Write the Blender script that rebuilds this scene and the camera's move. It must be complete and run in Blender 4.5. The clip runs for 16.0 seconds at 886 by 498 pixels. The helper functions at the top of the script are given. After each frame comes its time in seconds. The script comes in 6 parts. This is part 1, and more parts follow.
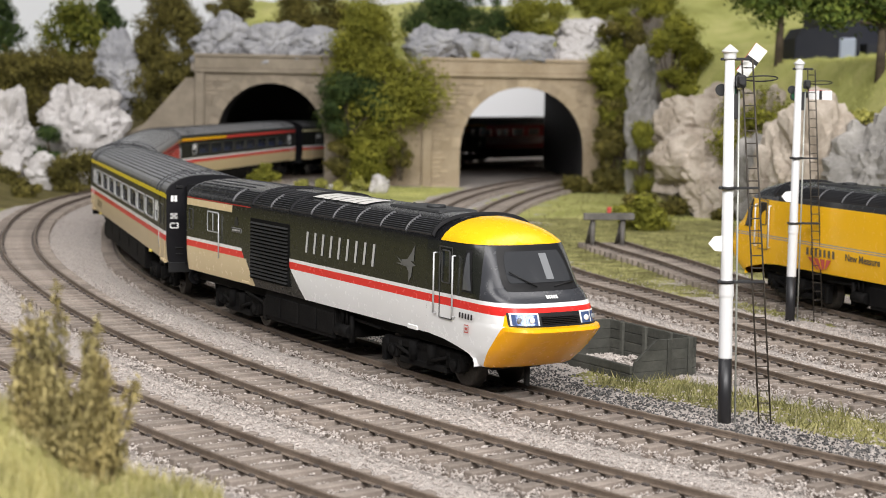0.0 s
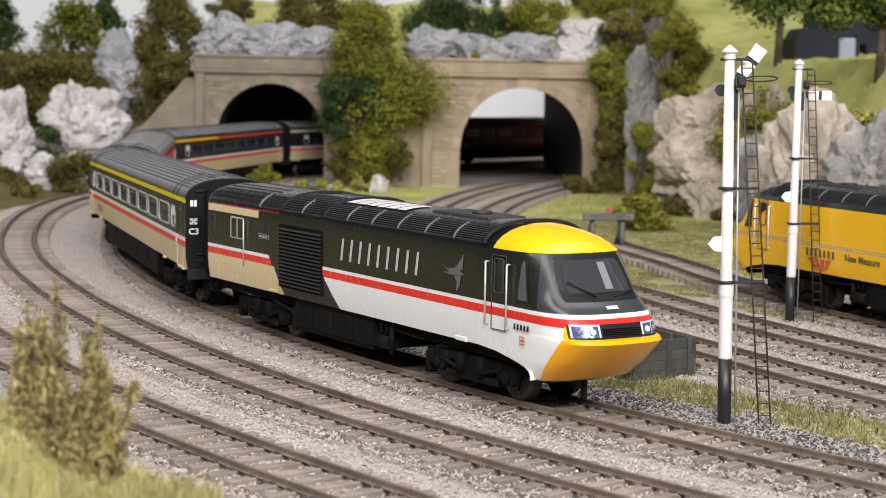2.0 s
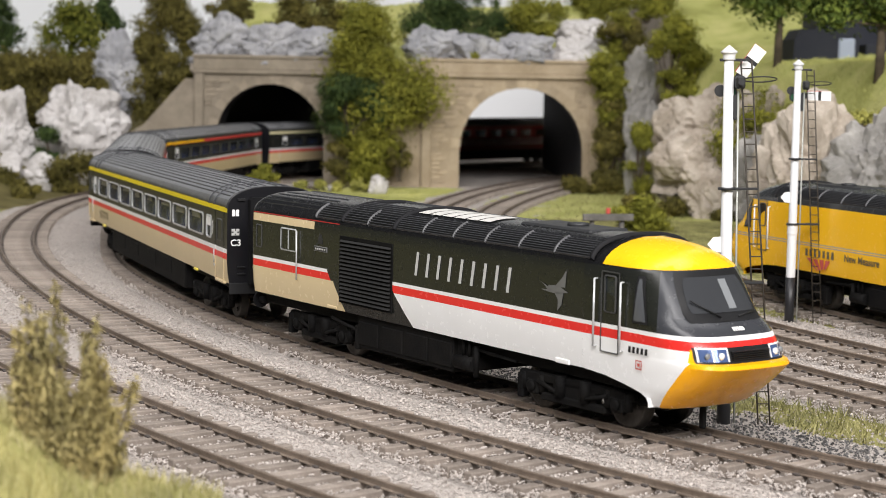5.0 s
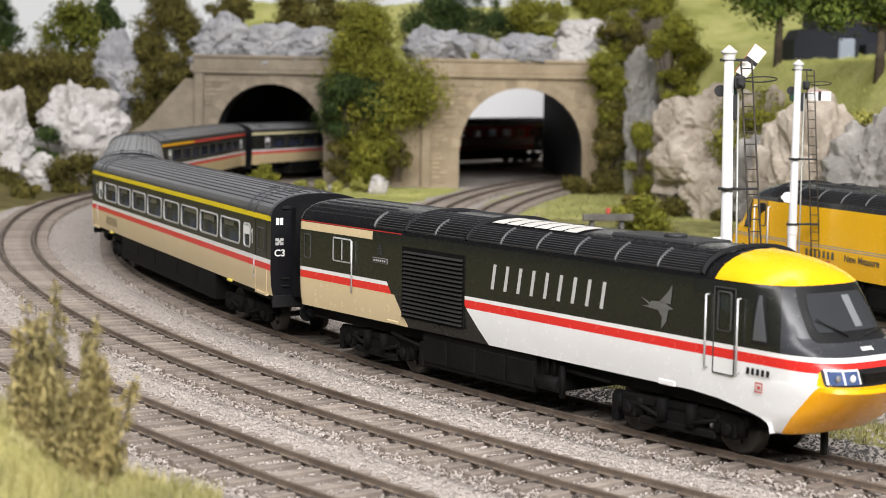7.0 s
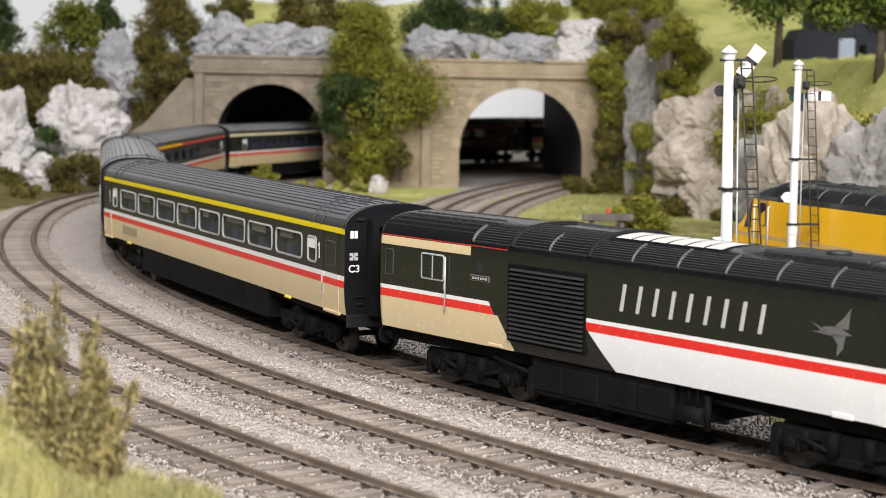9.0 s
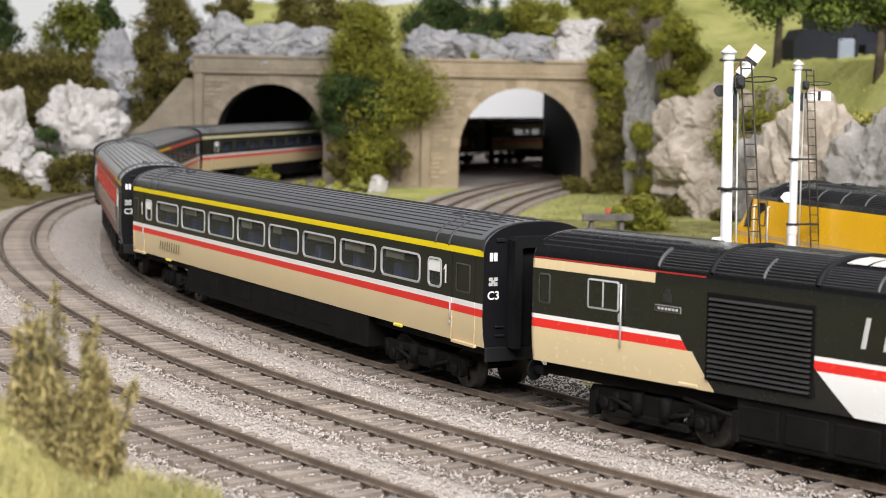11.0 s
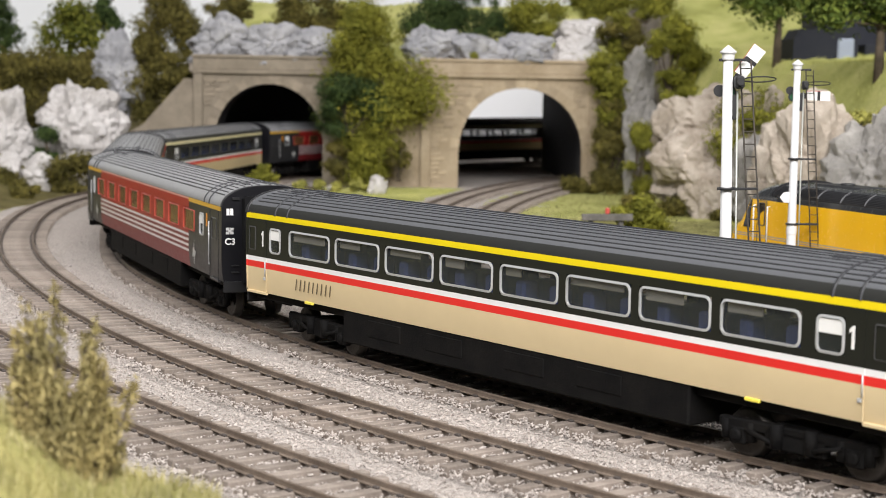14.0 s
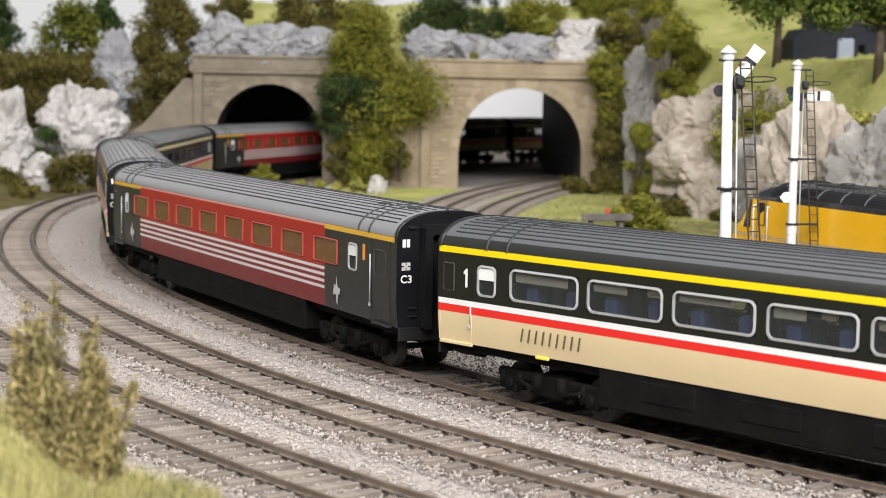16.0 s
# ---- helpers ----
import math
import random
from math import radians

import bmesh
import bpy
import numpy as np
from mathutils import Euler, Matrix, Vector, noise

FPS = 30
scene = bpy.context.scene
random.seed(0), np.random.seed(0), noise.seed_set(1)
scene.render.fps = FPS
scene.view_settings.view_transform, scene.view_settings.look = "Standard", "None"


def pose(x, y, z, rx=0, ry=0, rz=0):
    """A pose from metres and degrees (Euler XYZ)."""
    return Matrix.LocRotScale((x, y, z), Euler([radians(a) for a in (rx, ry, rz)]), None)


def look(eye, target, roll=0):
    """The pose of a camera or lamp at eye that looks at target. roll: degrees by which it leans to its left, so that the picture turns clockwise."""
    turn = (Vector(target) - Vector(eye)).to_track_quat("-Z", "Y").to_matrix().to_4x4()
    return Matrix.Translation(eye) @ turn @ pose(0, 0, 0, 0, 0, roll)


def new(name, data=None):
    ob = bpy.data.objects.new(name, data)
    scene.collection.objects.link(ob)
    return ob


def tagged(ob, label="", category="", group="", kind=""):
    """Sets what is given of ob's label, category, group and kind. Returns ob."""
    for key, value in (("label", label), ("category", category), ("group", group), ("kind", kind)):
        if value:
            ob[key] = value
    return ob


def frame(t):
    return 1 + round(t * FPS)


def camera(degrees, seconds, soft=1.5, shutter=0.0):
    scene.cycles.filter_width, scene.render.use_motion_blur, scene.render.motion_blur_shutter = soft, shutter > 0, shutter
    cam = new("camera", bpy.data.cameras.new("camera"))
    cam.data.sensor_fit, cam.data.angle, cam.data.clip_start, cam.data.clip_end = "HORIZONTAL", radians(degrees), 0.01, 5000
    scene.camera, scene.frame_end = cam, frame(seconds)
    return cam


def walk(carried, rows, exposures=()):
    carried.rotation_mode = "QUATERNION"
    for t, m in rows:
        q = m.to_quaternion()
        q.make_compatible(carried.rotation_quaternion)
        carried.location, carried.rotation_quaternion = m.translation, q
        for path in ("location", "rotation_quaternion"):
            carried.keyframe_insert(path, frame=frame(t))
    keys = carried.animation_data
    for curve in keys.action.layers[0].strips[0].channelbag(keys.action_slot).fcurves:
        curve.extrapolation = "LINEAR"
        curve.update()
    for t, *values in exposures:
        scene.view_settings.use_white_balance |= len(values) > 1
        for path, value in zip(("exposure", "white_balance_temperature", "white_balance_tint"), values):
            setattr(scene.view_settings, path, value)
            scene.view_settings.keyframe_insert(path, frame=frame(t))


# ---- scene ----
# A model railway at 1:76. Lengths below are millimetres unless a line says otherwise.
MM = 0.001
rng = random.Random(7)

# ---- camera: on a low stand, nearly still ----
cam = camera(29.275, 16.0, 0.75)
cam.data.dof.use_dof, cam.data.dof.focus_distance, cam.data.dof.aperture_fstop = True, 0.53, 40
EYE = (0, 0, 0.0903)
ROWS = []
for t, dx, dy in ((0, 1.5, -1.5), (2, 1, -1), (4, 0, 0), (9, 0, 0), (12, -1, 0), (16, -1.5, 0)):
    a = 0.09777 - dy / 3001
    ROWS.append((t, look(EYE, (-dx / 3001, math.cos(a), EYE[2] - math.sin(a)), 1.018)))
walk(cam, ROWS, ((0, -0.17), (3, -0.16), (7, -0.09), (12, -0.03), (16, -0.03)))

# ---- light: exhibition hall lamps above the layout ----
world = bpy.data.worlds.new("hall_air")
scene.world = world
world.use_nodes = True
world.node_tree.nodes["Background"].inputs[0].default_value = (0.9, 0.94, 1, 1)
world.node_tree.nodes["Background"].inputs[1].default_value = 0.075


def hall_lamp(x, y, z, sx, sy, watts, aim):
    d = bpy.data.lights.new("hall_lamp", "AREA")
    d.shape, d.size, d.size_y, d.energy, d.color = "RECTANGLE", sx, sy, watts, (1, 0.97, 0.96)
    new("hall_lamp", d).matrix_world = look((x, y, z), aim)


hall_lamp(0.35, -1.1, 1.15, 2.0, 0.6, 84, (0.05, 0.6, 0))
hall_lamp(-0.9, -0.3, 1.8, 1.8, 0.6, 27, (-0.1, 1.0, 0))
hall_lamp(0.3, 1.0, 2.2, 2.2, 0.6, 19, (0, 1.3, 0))


# ---- building helpers ----
def bm_new():
    return bmesh.new()


def box(bm, x0, x1, y0, y1, z0, z1, mi=0):
    v = [bm.verts.new((x, y, z)) for z in (z0, z1) for x, y in ((x0, y0), (x1, y0), (x1, y1), (x0, y1))]
    for f in ((3, 2, 1, 0), (4, 5, 6, 7), (0, 1, 5, 4), (1, 2, 6, 5), (2, 3, 7, 6), (3, 0, 4, 7)):
        bm.faces.new([v[i] for i in f]).material_index = mi
    return v


def bbox(bm, x0, x1, y0, y1, z0, z1, r=0.3, mi=0):
    """A box with bevelled edges."""
    b = bmesh.new()
    box(b, x0, x1, y0, y1, z0, z1, mi)
    bmesh.ops.bevel(b, geom=b.edges[:], offset=r, segments=1, affect="EDGES", material=-1)
    me = bpy.data.meshes.new("tmp")
    b.to_mesh(me)
    b.free()
    bm.from_mesh(me)
    bpy.data.meshes.remove(me)


def rod(bm, a, b, r, n=8, r2=None, mi=0):
    a, b = Vector(a), Vector(b)
    q = (b - a).to_track_quat("Z", "Y")
    rings = []
    for p, k in ((a, r), (b, r if r2 is None else r2)):
        rings.append([bm.verts.new(p + q @ Vector((k * math.cos(2 * math.pi * i / n), k * math.sin(2 * math.pi * i / n), 0))) for i in range(n)])
    for i in range(n):
        f = bm.faces.new((rings[0][i], rings[0][(i + 1) % n], rings[1][(i + 1) % n], rings[1][i]))
        f.smooth, f.material_index = n > 5, mi
    bm.faces.new(rings[0][::-1]).material_index = mi
    bm.faces.new(rings[1]).material_index = mi


def lathe(bm, prof, n=16, axis="Z", c=(0, 0, 0), mi=0):
    """prof: (radius, height) pairs."""
    rings = []
    for r, h in prof:
        ring = []
        for i in range(n):
            a = 2 * math.pi * i / n
            p = (r * math.cos(a), r * math.sin(a), h) if axis == "Z" else (r * math.cos(a), h, r * math.sin(a))
            ring.append(bm.verts.new((p[0] + c[0], p[1] + c[1], p[2] + c[2])))
        rings.append(ring)
    for A, B in zip(rings, rings[1:]):
        for i in range(n):
            f = bm.faces.new((A[i], A[(i + 1) % n], B[(i + 1) % n], B[i]))
            f.smooth, f.material_index = True, mi
    for ring in (rings[0], rings[-1]):
        bm.faces.new(ring).material_index = mi


def grid(bm, rows, mi=0, smooth=True, skip=()):
    """Faces between rows of points; returns the vertices."""
    vs = [[bm.verts.new(p) for p in row] for row in rows]
    for i in range(len(vs) - 1):
        for j in range(len(vs[0]) - 1):
            if (i, j) not in skip:
                f = bm.faces.new((vs[i][j], vs[i][j + 1], vs[i + 1][j + 1], vs[i + 1][j]))
                f.smooth, f.material_index = smooth, mi
    return vs


def mesh_of(name, bm, mats, fix=True):
    if fix:
        bmesh.ops.recalc_face_normals(bm, faces=bm.faces[:])
    bmesh.ops.scale(bm, vec=(MM, MM, MM), verts=bm.verts[:])
    me = bpy.data.meshes.new(name)
    bm.to_mesh(me)
    bm.free()
    for m in mats if isinstance(mats, (list, tuple)) else [mats]:
        me.materials.append(m)
    return me


def part(name, bm, mats, parent, label="", at=None, fix=True):
    ob = new(name, mesh_of(name, bm, mats, fix))
    ob.parent = parent
    if at is not None:
        ob.matrix_basis = at
    return tagged(ob, label)


def thing(name, m, label, category, group="", kind=""):
    ob = new(name)
    ob.empty_display_size = 0.01
    ob.matrix_basis = m
    return tagged(ob, label, category, group, kind)


def solo(name, bm, mats, label, category, m=None, kind="", group="", fix=True):
    ob = new(name, mesh_of(name, bm, mats, fix))
    if m is not None:
        ob.matrix_basis = m
    return tagged(ob, label, category, group, kind)


def P(x, y, z, rx=0, ry=0, rz=0):
    return pose(x * MM, y * MM, z * MM, rx, ry, rz)


def quick(name, verts, faces_n, mats, smooth=False):
    """A large mesh from numpy: verts (n, 3) in mm, faces (m, k)."""
    me = bpy.data.meshes.new(name)
    k = faces_n.shape[1]
    me.vertices.add(len(verts))
    me.vertices.foreach_set("co", (verts * MM).astype(np.float32).ravel())
    me.loops.add(faces_n.size)
    me.loops.foreach_set("vertex_index", faces_n.astype(np.int32).ravel())
    me.polygons.add(len(faces_n))
    me.polygons.foreach_set("loop_start", np.arange(0, faces_n.size, k, dtype=np.int32))
    me.polygons.foreach_set("use_smooth", np.full(len(faces_n), smooth))
    me.update(calc_edges=True)
    me.validate()
    for m in mats if isinstance(mats, (list, tuple)) else [mats]:
        me.materials.append(m)
    return me


def words(text, size, mat, parent, at, name="lettering", shear=0.0, width=None):
    c = bpy.data.curves.new("lettering", "FONT")
    c.body, c.size, c.shear, c.extrude, c.offset, c.align_x, c.align_y = text, size * MM, shear, 0.03 * MM, 0.02 * size * MM, "CENTER", "CENTER"
    tmp = new("tmp_text", c)
    bpy.context.view_layer.update()
    me = bpy.data.meshes.new_from_object(tmp.evaluated_get(bpy.context.evaluated_depsgraph_get()))
    bpy.data.objects.remove(tmp)
    me.materials.append(mat)
    ob = new(name, me)
    ob.parent = parent
    ob.matrix_basis = at
    if width:
        k = width * MM / max(1e-6, max(v.co.x for v in me.vertices) - min(v.co.x for v in me.vertices))
        for v in me.vertices:
            v.co.x *= k
    return ob


# ---- materials ----
def nodes_of(name):
    m = bpy.data.materials.new(name)
    m.use_nodes = True
    nt = m.node_tree
    return m, nt, nt.nodes["Principled BSDF"]


def math_node(nt, op, a, b=None, c=None):
    n = nt.nodes.new("ShaderNodeMath")
    n.operation = op
    for i, v in enumerate((a, b, c)):
        if v is None:
            continue
        if isinstance(v, (int, float)):
            n.inputs[i].default_value = v
        else:
            nt.links.new(v, n.inputs[i])
    return n.outputs[0]


def mix(nt, fac, a, b, mode="MIX"):
    n = nt.nodes.new("ShaderNodeMix")
    n.data_type, n.blend_type = "RGBA", mode
    for sock, v in ((n.inputs["Factor"], fac), (n.inputs[6], a), (n.inputs[7], b)):
        if isinstance(v, (int, float)):
            sock.default_value = v
        elif isinstance(v, tuple):
            sock.default_value = (*v, 1)
        else:
            nt.links.new(v, sock)
    return n.outputs[2]


def noise_tex(nt, scale, detail=4, rough=0.6, coord=None, kind="noise"):
    if coord is None:
        coord = nt.nodes.new("ShaderNodeTexCoord").outputs["Object"]
    if kind == "noise":
        n = nt.nodes.new("ShaderNodeTexNoise")
        n.inputs["Detail"].default_value, n.inputs["Roughness"].default_value = detail, rough
    else:
        n = nt.nodes.new("ShaderNodeTexVoronoi")
    n.inputs["Scale"].default_value = scale
    nt.links.new(coord, n.inputs["Vector"])
    return n.outputs[0] if kind == "noise" else n.outputs["Distance"]


def ramp(nt, fac, stops):
    n = nt.nodes.new("ShaderNodeValToRGB")
    e = n.color_ramp.elements
    while len(e) < len(stops):
        e.new(0.5)
    for el, (p, c) in zip(e, stops):
        el.position, el.color = p, (*c, 1)
    nt.links.new(fac, n.inputs[0])
    return n.outputs[0]


def bump(nt, b, height, strength, dist):
    n = nt.nodes.new("ShaderNodeBump")
    n.inputs["Strength"].default_value, n.inputs["Distance"].default_value = strength, dist
    nt.links.new(height, n.inputs["Height"])
    nt.links.new(n.outputs[0], b.inputs["Normal"])


def stuff_mat(name, stops, scale, fine, rough=0.9, bump_s=0.5, bump_d=0.0006, metal=0.0, spec=0.3, random_by=None, vary=0.3):
    """Mottled surface: colours by coarse noise, darkened and lightened by fine noise, with relief."""
    m, nt, b = nodes_of(name)
    col = ramp(nt, noise_tex(nt, scale), stops)
    f = noise_tex(nt, fine, 5, 0.7)
    col = mix(nt, 0.55, col, ramp(nt, f, [(0.25, (0.35, 0.35, 0.35)), (0.75, (1, 1, 1))]), "MULTIPLY") if vary else col
    if random_by:
        n = nt.nodes.new("ShaderNodeObjectInfo" if random_by == "object" else "ShaderNodeNewGeometry")
        out = n.outputs["Random"] if random_by == "object" else n.outputs["Random Per Island"]
        g = math_node(nt, "MULTIPLY_ADD", out, vary * 2, 1 - vary)
        cn = nt.nodes.new("ShaderNodeCombineColor")
        for i in range(3):
            nt.links.new(g, cn.inputs[i])
        col = mix(nt, 1.0, col, cn.outputs[0], "MULTIPLY")
    nt.links.new(col, b.inputs["Base Color"])
    b.inputs["Roughness"].default_value, b.inputs["Metallic"].default_value = rough, metal
    b.inputs["Specular IOR Level"].default_value = spec
    if bump_s:
        bump(nt, b, f, bump_s, bump_d)
    return m


def paint(name, color, rough=0.4, metal=0.0, grime=0.25, spec=0.4):
    m, nt, b = nodes_of(name)
    f = noise_tex(nt, 90, 5, 0.65)
    col = mix(nt, ramp(nt, f, [(0.35, (0, 0, 0)), (0.8, (grime, grime, grime))]), color, tuple(c * 0.55 + 0.03 for c in color))
    nt.links.new(col, b.inputs["Base Color"])
    nt.links.new(math_node(nt, "MULTIPLY_ADD", noise_tex(nt, 700, 3), 0.2, rough - 0.1), b.inputs["Roughness"])
    b.inputs["Metallic"].default_value, b.inputs["Specular IOR Level"].default_value = metal, spec
    return m


def livery(name, base, layers, rough=0.34, spec=0.3):
    """A painted side: layers (colour, [(kx, ky, kz, low, high), ...]) where low < kx*x + ky*|y| + kz*z < high, in mm."""
    m, nt, b = nodes_of(name)
    s = nt.nodes.new("ShaderNodeSeparateXYZ")
    nt.links.new(nt.nodes.new("ShaderNodeTexCoord").outputs["Object"], s.inputs[0])
    ay = math_node(nt, "ABSOLUTE", s.outputs[1])
    col = base
    for color, conds in layers:
        mask = None
        for kx, ky, kz, lo, hi in conds:
            v = 0.0
            for k, ch in ((kx, s.outputs[0]), (ky, ay), (kz, s.outputs[2])):
                if k:
                    v = math_node(nt, "MULTIPLY_ADD", ch, k * 1000.0, v)
            for op, lim in (("GREATER_THAN", lo), ("LESS_THAN", hi)):
                if lim is not None:
                    g = math_node(nt, op, v, float(lim))
                    mask = g if mask is None else math_node(nt, "MULTIPLY", mask, g)
        col = mix(nt, mask, col, color)
    f = noise_tex(nt, 60, 5, 0.65)
    col = mix(nt, 0.1, col, ramp(nt, f, [(0.3, (0.45, 0.42, 0.38)), (0.7, (1, 1, 1))]), "MULTIPLY")
    nt.links.new(col, b.inputs["Base Color"])
    nt.links.new(math_node(nt, "MULTIPLY_ADD", noise_tex(nt, 500, 3), 0.2, rough - 0.1), b.inputs["Roughness"])
    b.inputs["Specular IOR Level"].default_value = spec
    return m


def glass(name, alpha=0.22):
    m, nt, b = nodes_of(name)
    b.inputs["Base Color"].default_value = (0.02, 0.025, 0.03, 1)
    b.inputs["Roughness"].default_value = 0.06
    b.inputs["Alpha"].default_value = alpha
    return m


SILVER = paint("grey_silver", (0.55, 0.56, 0.57), 0.35, 0.3)
BLACK = paint("soft_black", (0.009, 0.009, 0.01), 0.5, spec=0.3)
UNDER = stuff_mat("underframe_black", [(0.3, (0.0035, 0.0035, 0.004)), (0.8, (0.012, 0.011, 0.01))], 120, 900, 0.75, 0.3, spec=0.12)
RUBBER = paint("rubber_black", (0.005, 0.005, 0.006), 0.75, spec=0.12)
WHITE = paint("white_paint", (0.82, 0.82, 0.81), 0.4, 0, 0.12)
GLASS = glass("window_glass", 0.26)
# grey-green base puts a little of the panes' reflections into their colour
GLASS.node_tree.nodes["Principled BSDF"].inputs["Base Color"].default_value = (0.06, 0.066, 0.066, 1)
WHEEL = stuff_mat("wheel_steel", [(0.3, (0.05, 0.045, 0.04)), (0.8, (0.11, 0.1, 0.09))], 200, 900, 0.45, 0.2, metal=0.6)
BALLAST = stuff_mat("ballast_stone", [(0.2, (0.23, 0.205, 0.185)), (0.5, (0.42, 0.385, 0.35)), (0.8, (0.6, 0.57, 0.53))], 420, 1500, 0.95, 0.9, 0.0008)
STONE = stuff_mat("ballast_chip", [(0.25, (0.45, 0.405, 0.37)), (0.75, (0.585, 0.53, 0.49))], 30, 1500, 0.95, 0.3, random_by="island", vary=0.2, spec=0.08)
ASH = stuff_mat("dark_ash_chip", [(0.25, (0.075, 0.075, 0.076)), (0.75, (0.16, 0.153, 0.147))], 30, 1500, 0.9, 0.3, random_by="island", vary=0.5)
SLEEPER = stuff_mat("weathered_sleeper", [(0.25, (0.2, 0.165, 0.14)), (0.75, (0.37, 0.32, 0.275))], 120, 1400, 0.85, 0.4, 0.0003, random_by="object", vary=0.2)
RAIL = stuff_mat("rusty_rail", [(0.3, (0.15, 0.115, 0.09)), (0.7, (0.28, 0.225, 0.18))], 60, 800, 0.5, 0.15, metal=0.2)


# ---- track plan ----
S0 = -2600
KNOT_S = [-2600, -2000, -1700, -1450, -1250, -1050, -850, -650, -450, -300, -150, 0, 150, 300, 900]
KNOT_K = [0.00098, 0.00098, 0.00092, 0.00087, 0.00081, 0.00074, 0.00064, 0.00069, 0.00098, 0.00104, 0.00086, 0.00078, 0.00086, 0.00100, 0.00100]
SS = np.arange(S0, 901, 10.0)
KK = np.interp(SS, KNOT_S, KNOT_K)
TH = np.concatenate([[0], np.cumsum((KK[1:] + KK[:-1]) * 5)])
I0 = int(-S0 / 10)
TH = TH - TH[I0] - 1.04061
TM = (TH[1:] + TH[:-1]) / 2
CX = np.concatenate([[0], np.cumsum(np.cos(TM) * 10)])
CY = np.concatenate([[0], np.cumsum(np.sin(TM) * 10)])
CX, CY = CX - CX[I0] - 39.79, CY - CY[I0] + 590.91


def line(s, off=0.0):
    """A point and heading of the curve of the main line at s, off mm to the right of it."""
    x, y, a = np.interp(s, SS, CX), np.interp(s, SS, CY), np.interp(s, SS, TH)
    return np.array([x + off * math.sin(a), y - off * math.cos(a)]), a


def smooth_interp(s, ks, ko):
    """Smooth curve through a few values."""
    if s <= ks[0]:
        return ko[0]
    if s >= ks[-1]:
        return ko[-1]
    i = max(j for j in range(len(ks) - 1) if ks[j] <= s)
    m = []
    for j in (i, i + 1):
        a, b = max(j - 1, 0), min(j + 1, len(ks) - 1)
        m.append((ko[b] - ko[a]) / (ks[b] - ks[a]))
    h = ks[i + 1] - ks[i]
    u = (s - ks[i]) / h
    return ((2 * u**3 - 3 * u**2 + 1) * ko[i] + (u**3 - 2 * u**2 + u) * h * m[0] + (3 * u**2 - 2 * u**3) * ko[i + 1] + (u**3 - u**2) * h * m[1])


# name, stretch, and its distance to the right of the main line
TRACKS = {
    "main": (-1900, 430, [-1600, -1250, -1050, -900, -770, -640, -520, -400, -250, 0], [-6.8, 11.7, 23.9, 32.0, 30.1, 20.8, 9.1, 0, 0, 0]),
    "second": (-1250, 340, [-1100, -900, -700, -430, -230, -100, 100], [76, 88, 92, 65, 54, 53.5, 55.7]),
    "near": (-150, 250, [0, 1], [107.5, 107.5]),
    "inner": (-1500, 340, [-1400, -900, -450, -150, 0, 80, 180, 330], [-185, -186, -170, -141, -121, -110, -92, -70]),
    "loop": (-1500, 300, [-1400, -900, -450, -150, -65, 20, 125, 300], [-236, -236, -212, -189, -183, -170, -154, -128]),
    "siding": (-375, 300, [-365, -225, -120, 0, 150, 300], [-274, -270, -254, -235, -210, -185]),
}


def centre(track, s):
    a, b, ks, ko = TRACKS[track]
    e = 5
    p = [line(q, smooth_interp(q, ks, ko))[0] for q in (s - e, s, s + e)]
    d = p[2] - p[0]
    return p[1], math.atan2(d[1], d[0])


def track_points(track, step):
    a, b, ks, ko = TRACKS[track]
    pts, s, last = [], a, None
    acc = 0.0
    while s < b:
        p, h = centre(track, s)
        if last is not None:
            acc += float(np.hypot(*(p - last)))
        last = p
        if not pts or acc >= step:
            pts.append((p, h))
            acc -= step if pts and acc >= step else 0
        s += 1.0
    return pts


def sleeper_mesh():
    bm = bm_new()
    bbox(bm, -1.55, 1.55, -16.8, 16.8, -5.2, -1.85, 0.25)
    for y in (-8.9, 8.9):
        for k in (-1, 1):
            bbox(bm, -1.0, 1.0, y + k * 1.2 - 0.55, y + k * 1.2 + 0.55, -1.9, -1.25, 0.2, 1)
    return mesh_of("sleeper", bm, [SLEEPER, CHAIR])


CHAIR = paint("rail_chair", (0.06, 0.05, 0.045), 0.7)
RAIL_PROF = [(-0.9, -1.75), (-0.9, -1.6), (-0.28, -1.4), (-0.28, -0.7), (-0.4, -0.5), (-0.4, -0.1), (-0.32, 0), (0.32, 0), (0.4, -0.1), (0.4, -0.5), (0.28, -0.7), (0.28, -1.4), (0.9, -1.6), (0.9, -1.75)]


def build_tracks():
    for name in TRACKS:
        tr = thing("railway_track", Matrix(), "model railway track with rusty steel rails on weathered sleepers", "railway track", "tracks", "structure")
        tr["line"] = name
        pts = track_points(name, 6.0)
        for side in (-1, 1):
            bm = bm_new()
            rows = []
            for p, h in pts:
                n = np.array([math.sin(h), -math.cos(h)])
                rows.append([(*(p + n * (side * 8.9 + y)), z) for y, z in RAIL_PROF])
            grid(bm, rows, smooth=False)
            part("rail", bm, RAIL, tr, "worn rail with brown sides")


def build_sleepers():
    me = sleeper_mesh()
    for tr in [o for o in scene.collection.objects if o.name.startswith("railway_track")]:
        for p, h in track_points(tr["line"], 8.6):
            ob = new("sleeper", me)
            ob.parent = tr
            ob.matrix_basis = P(p[0], p[1], rng.uniform(-0.12, 0.12), 0, 0, math.degrees(h) + rng.uniform(-0.8, 0.8))


# ---- the ground ----
def lumps(x, y, k, seed=0.0):
    return noise.fractal(Vector((x * k, y * k, seed)), 0.8, 2.1, 4)


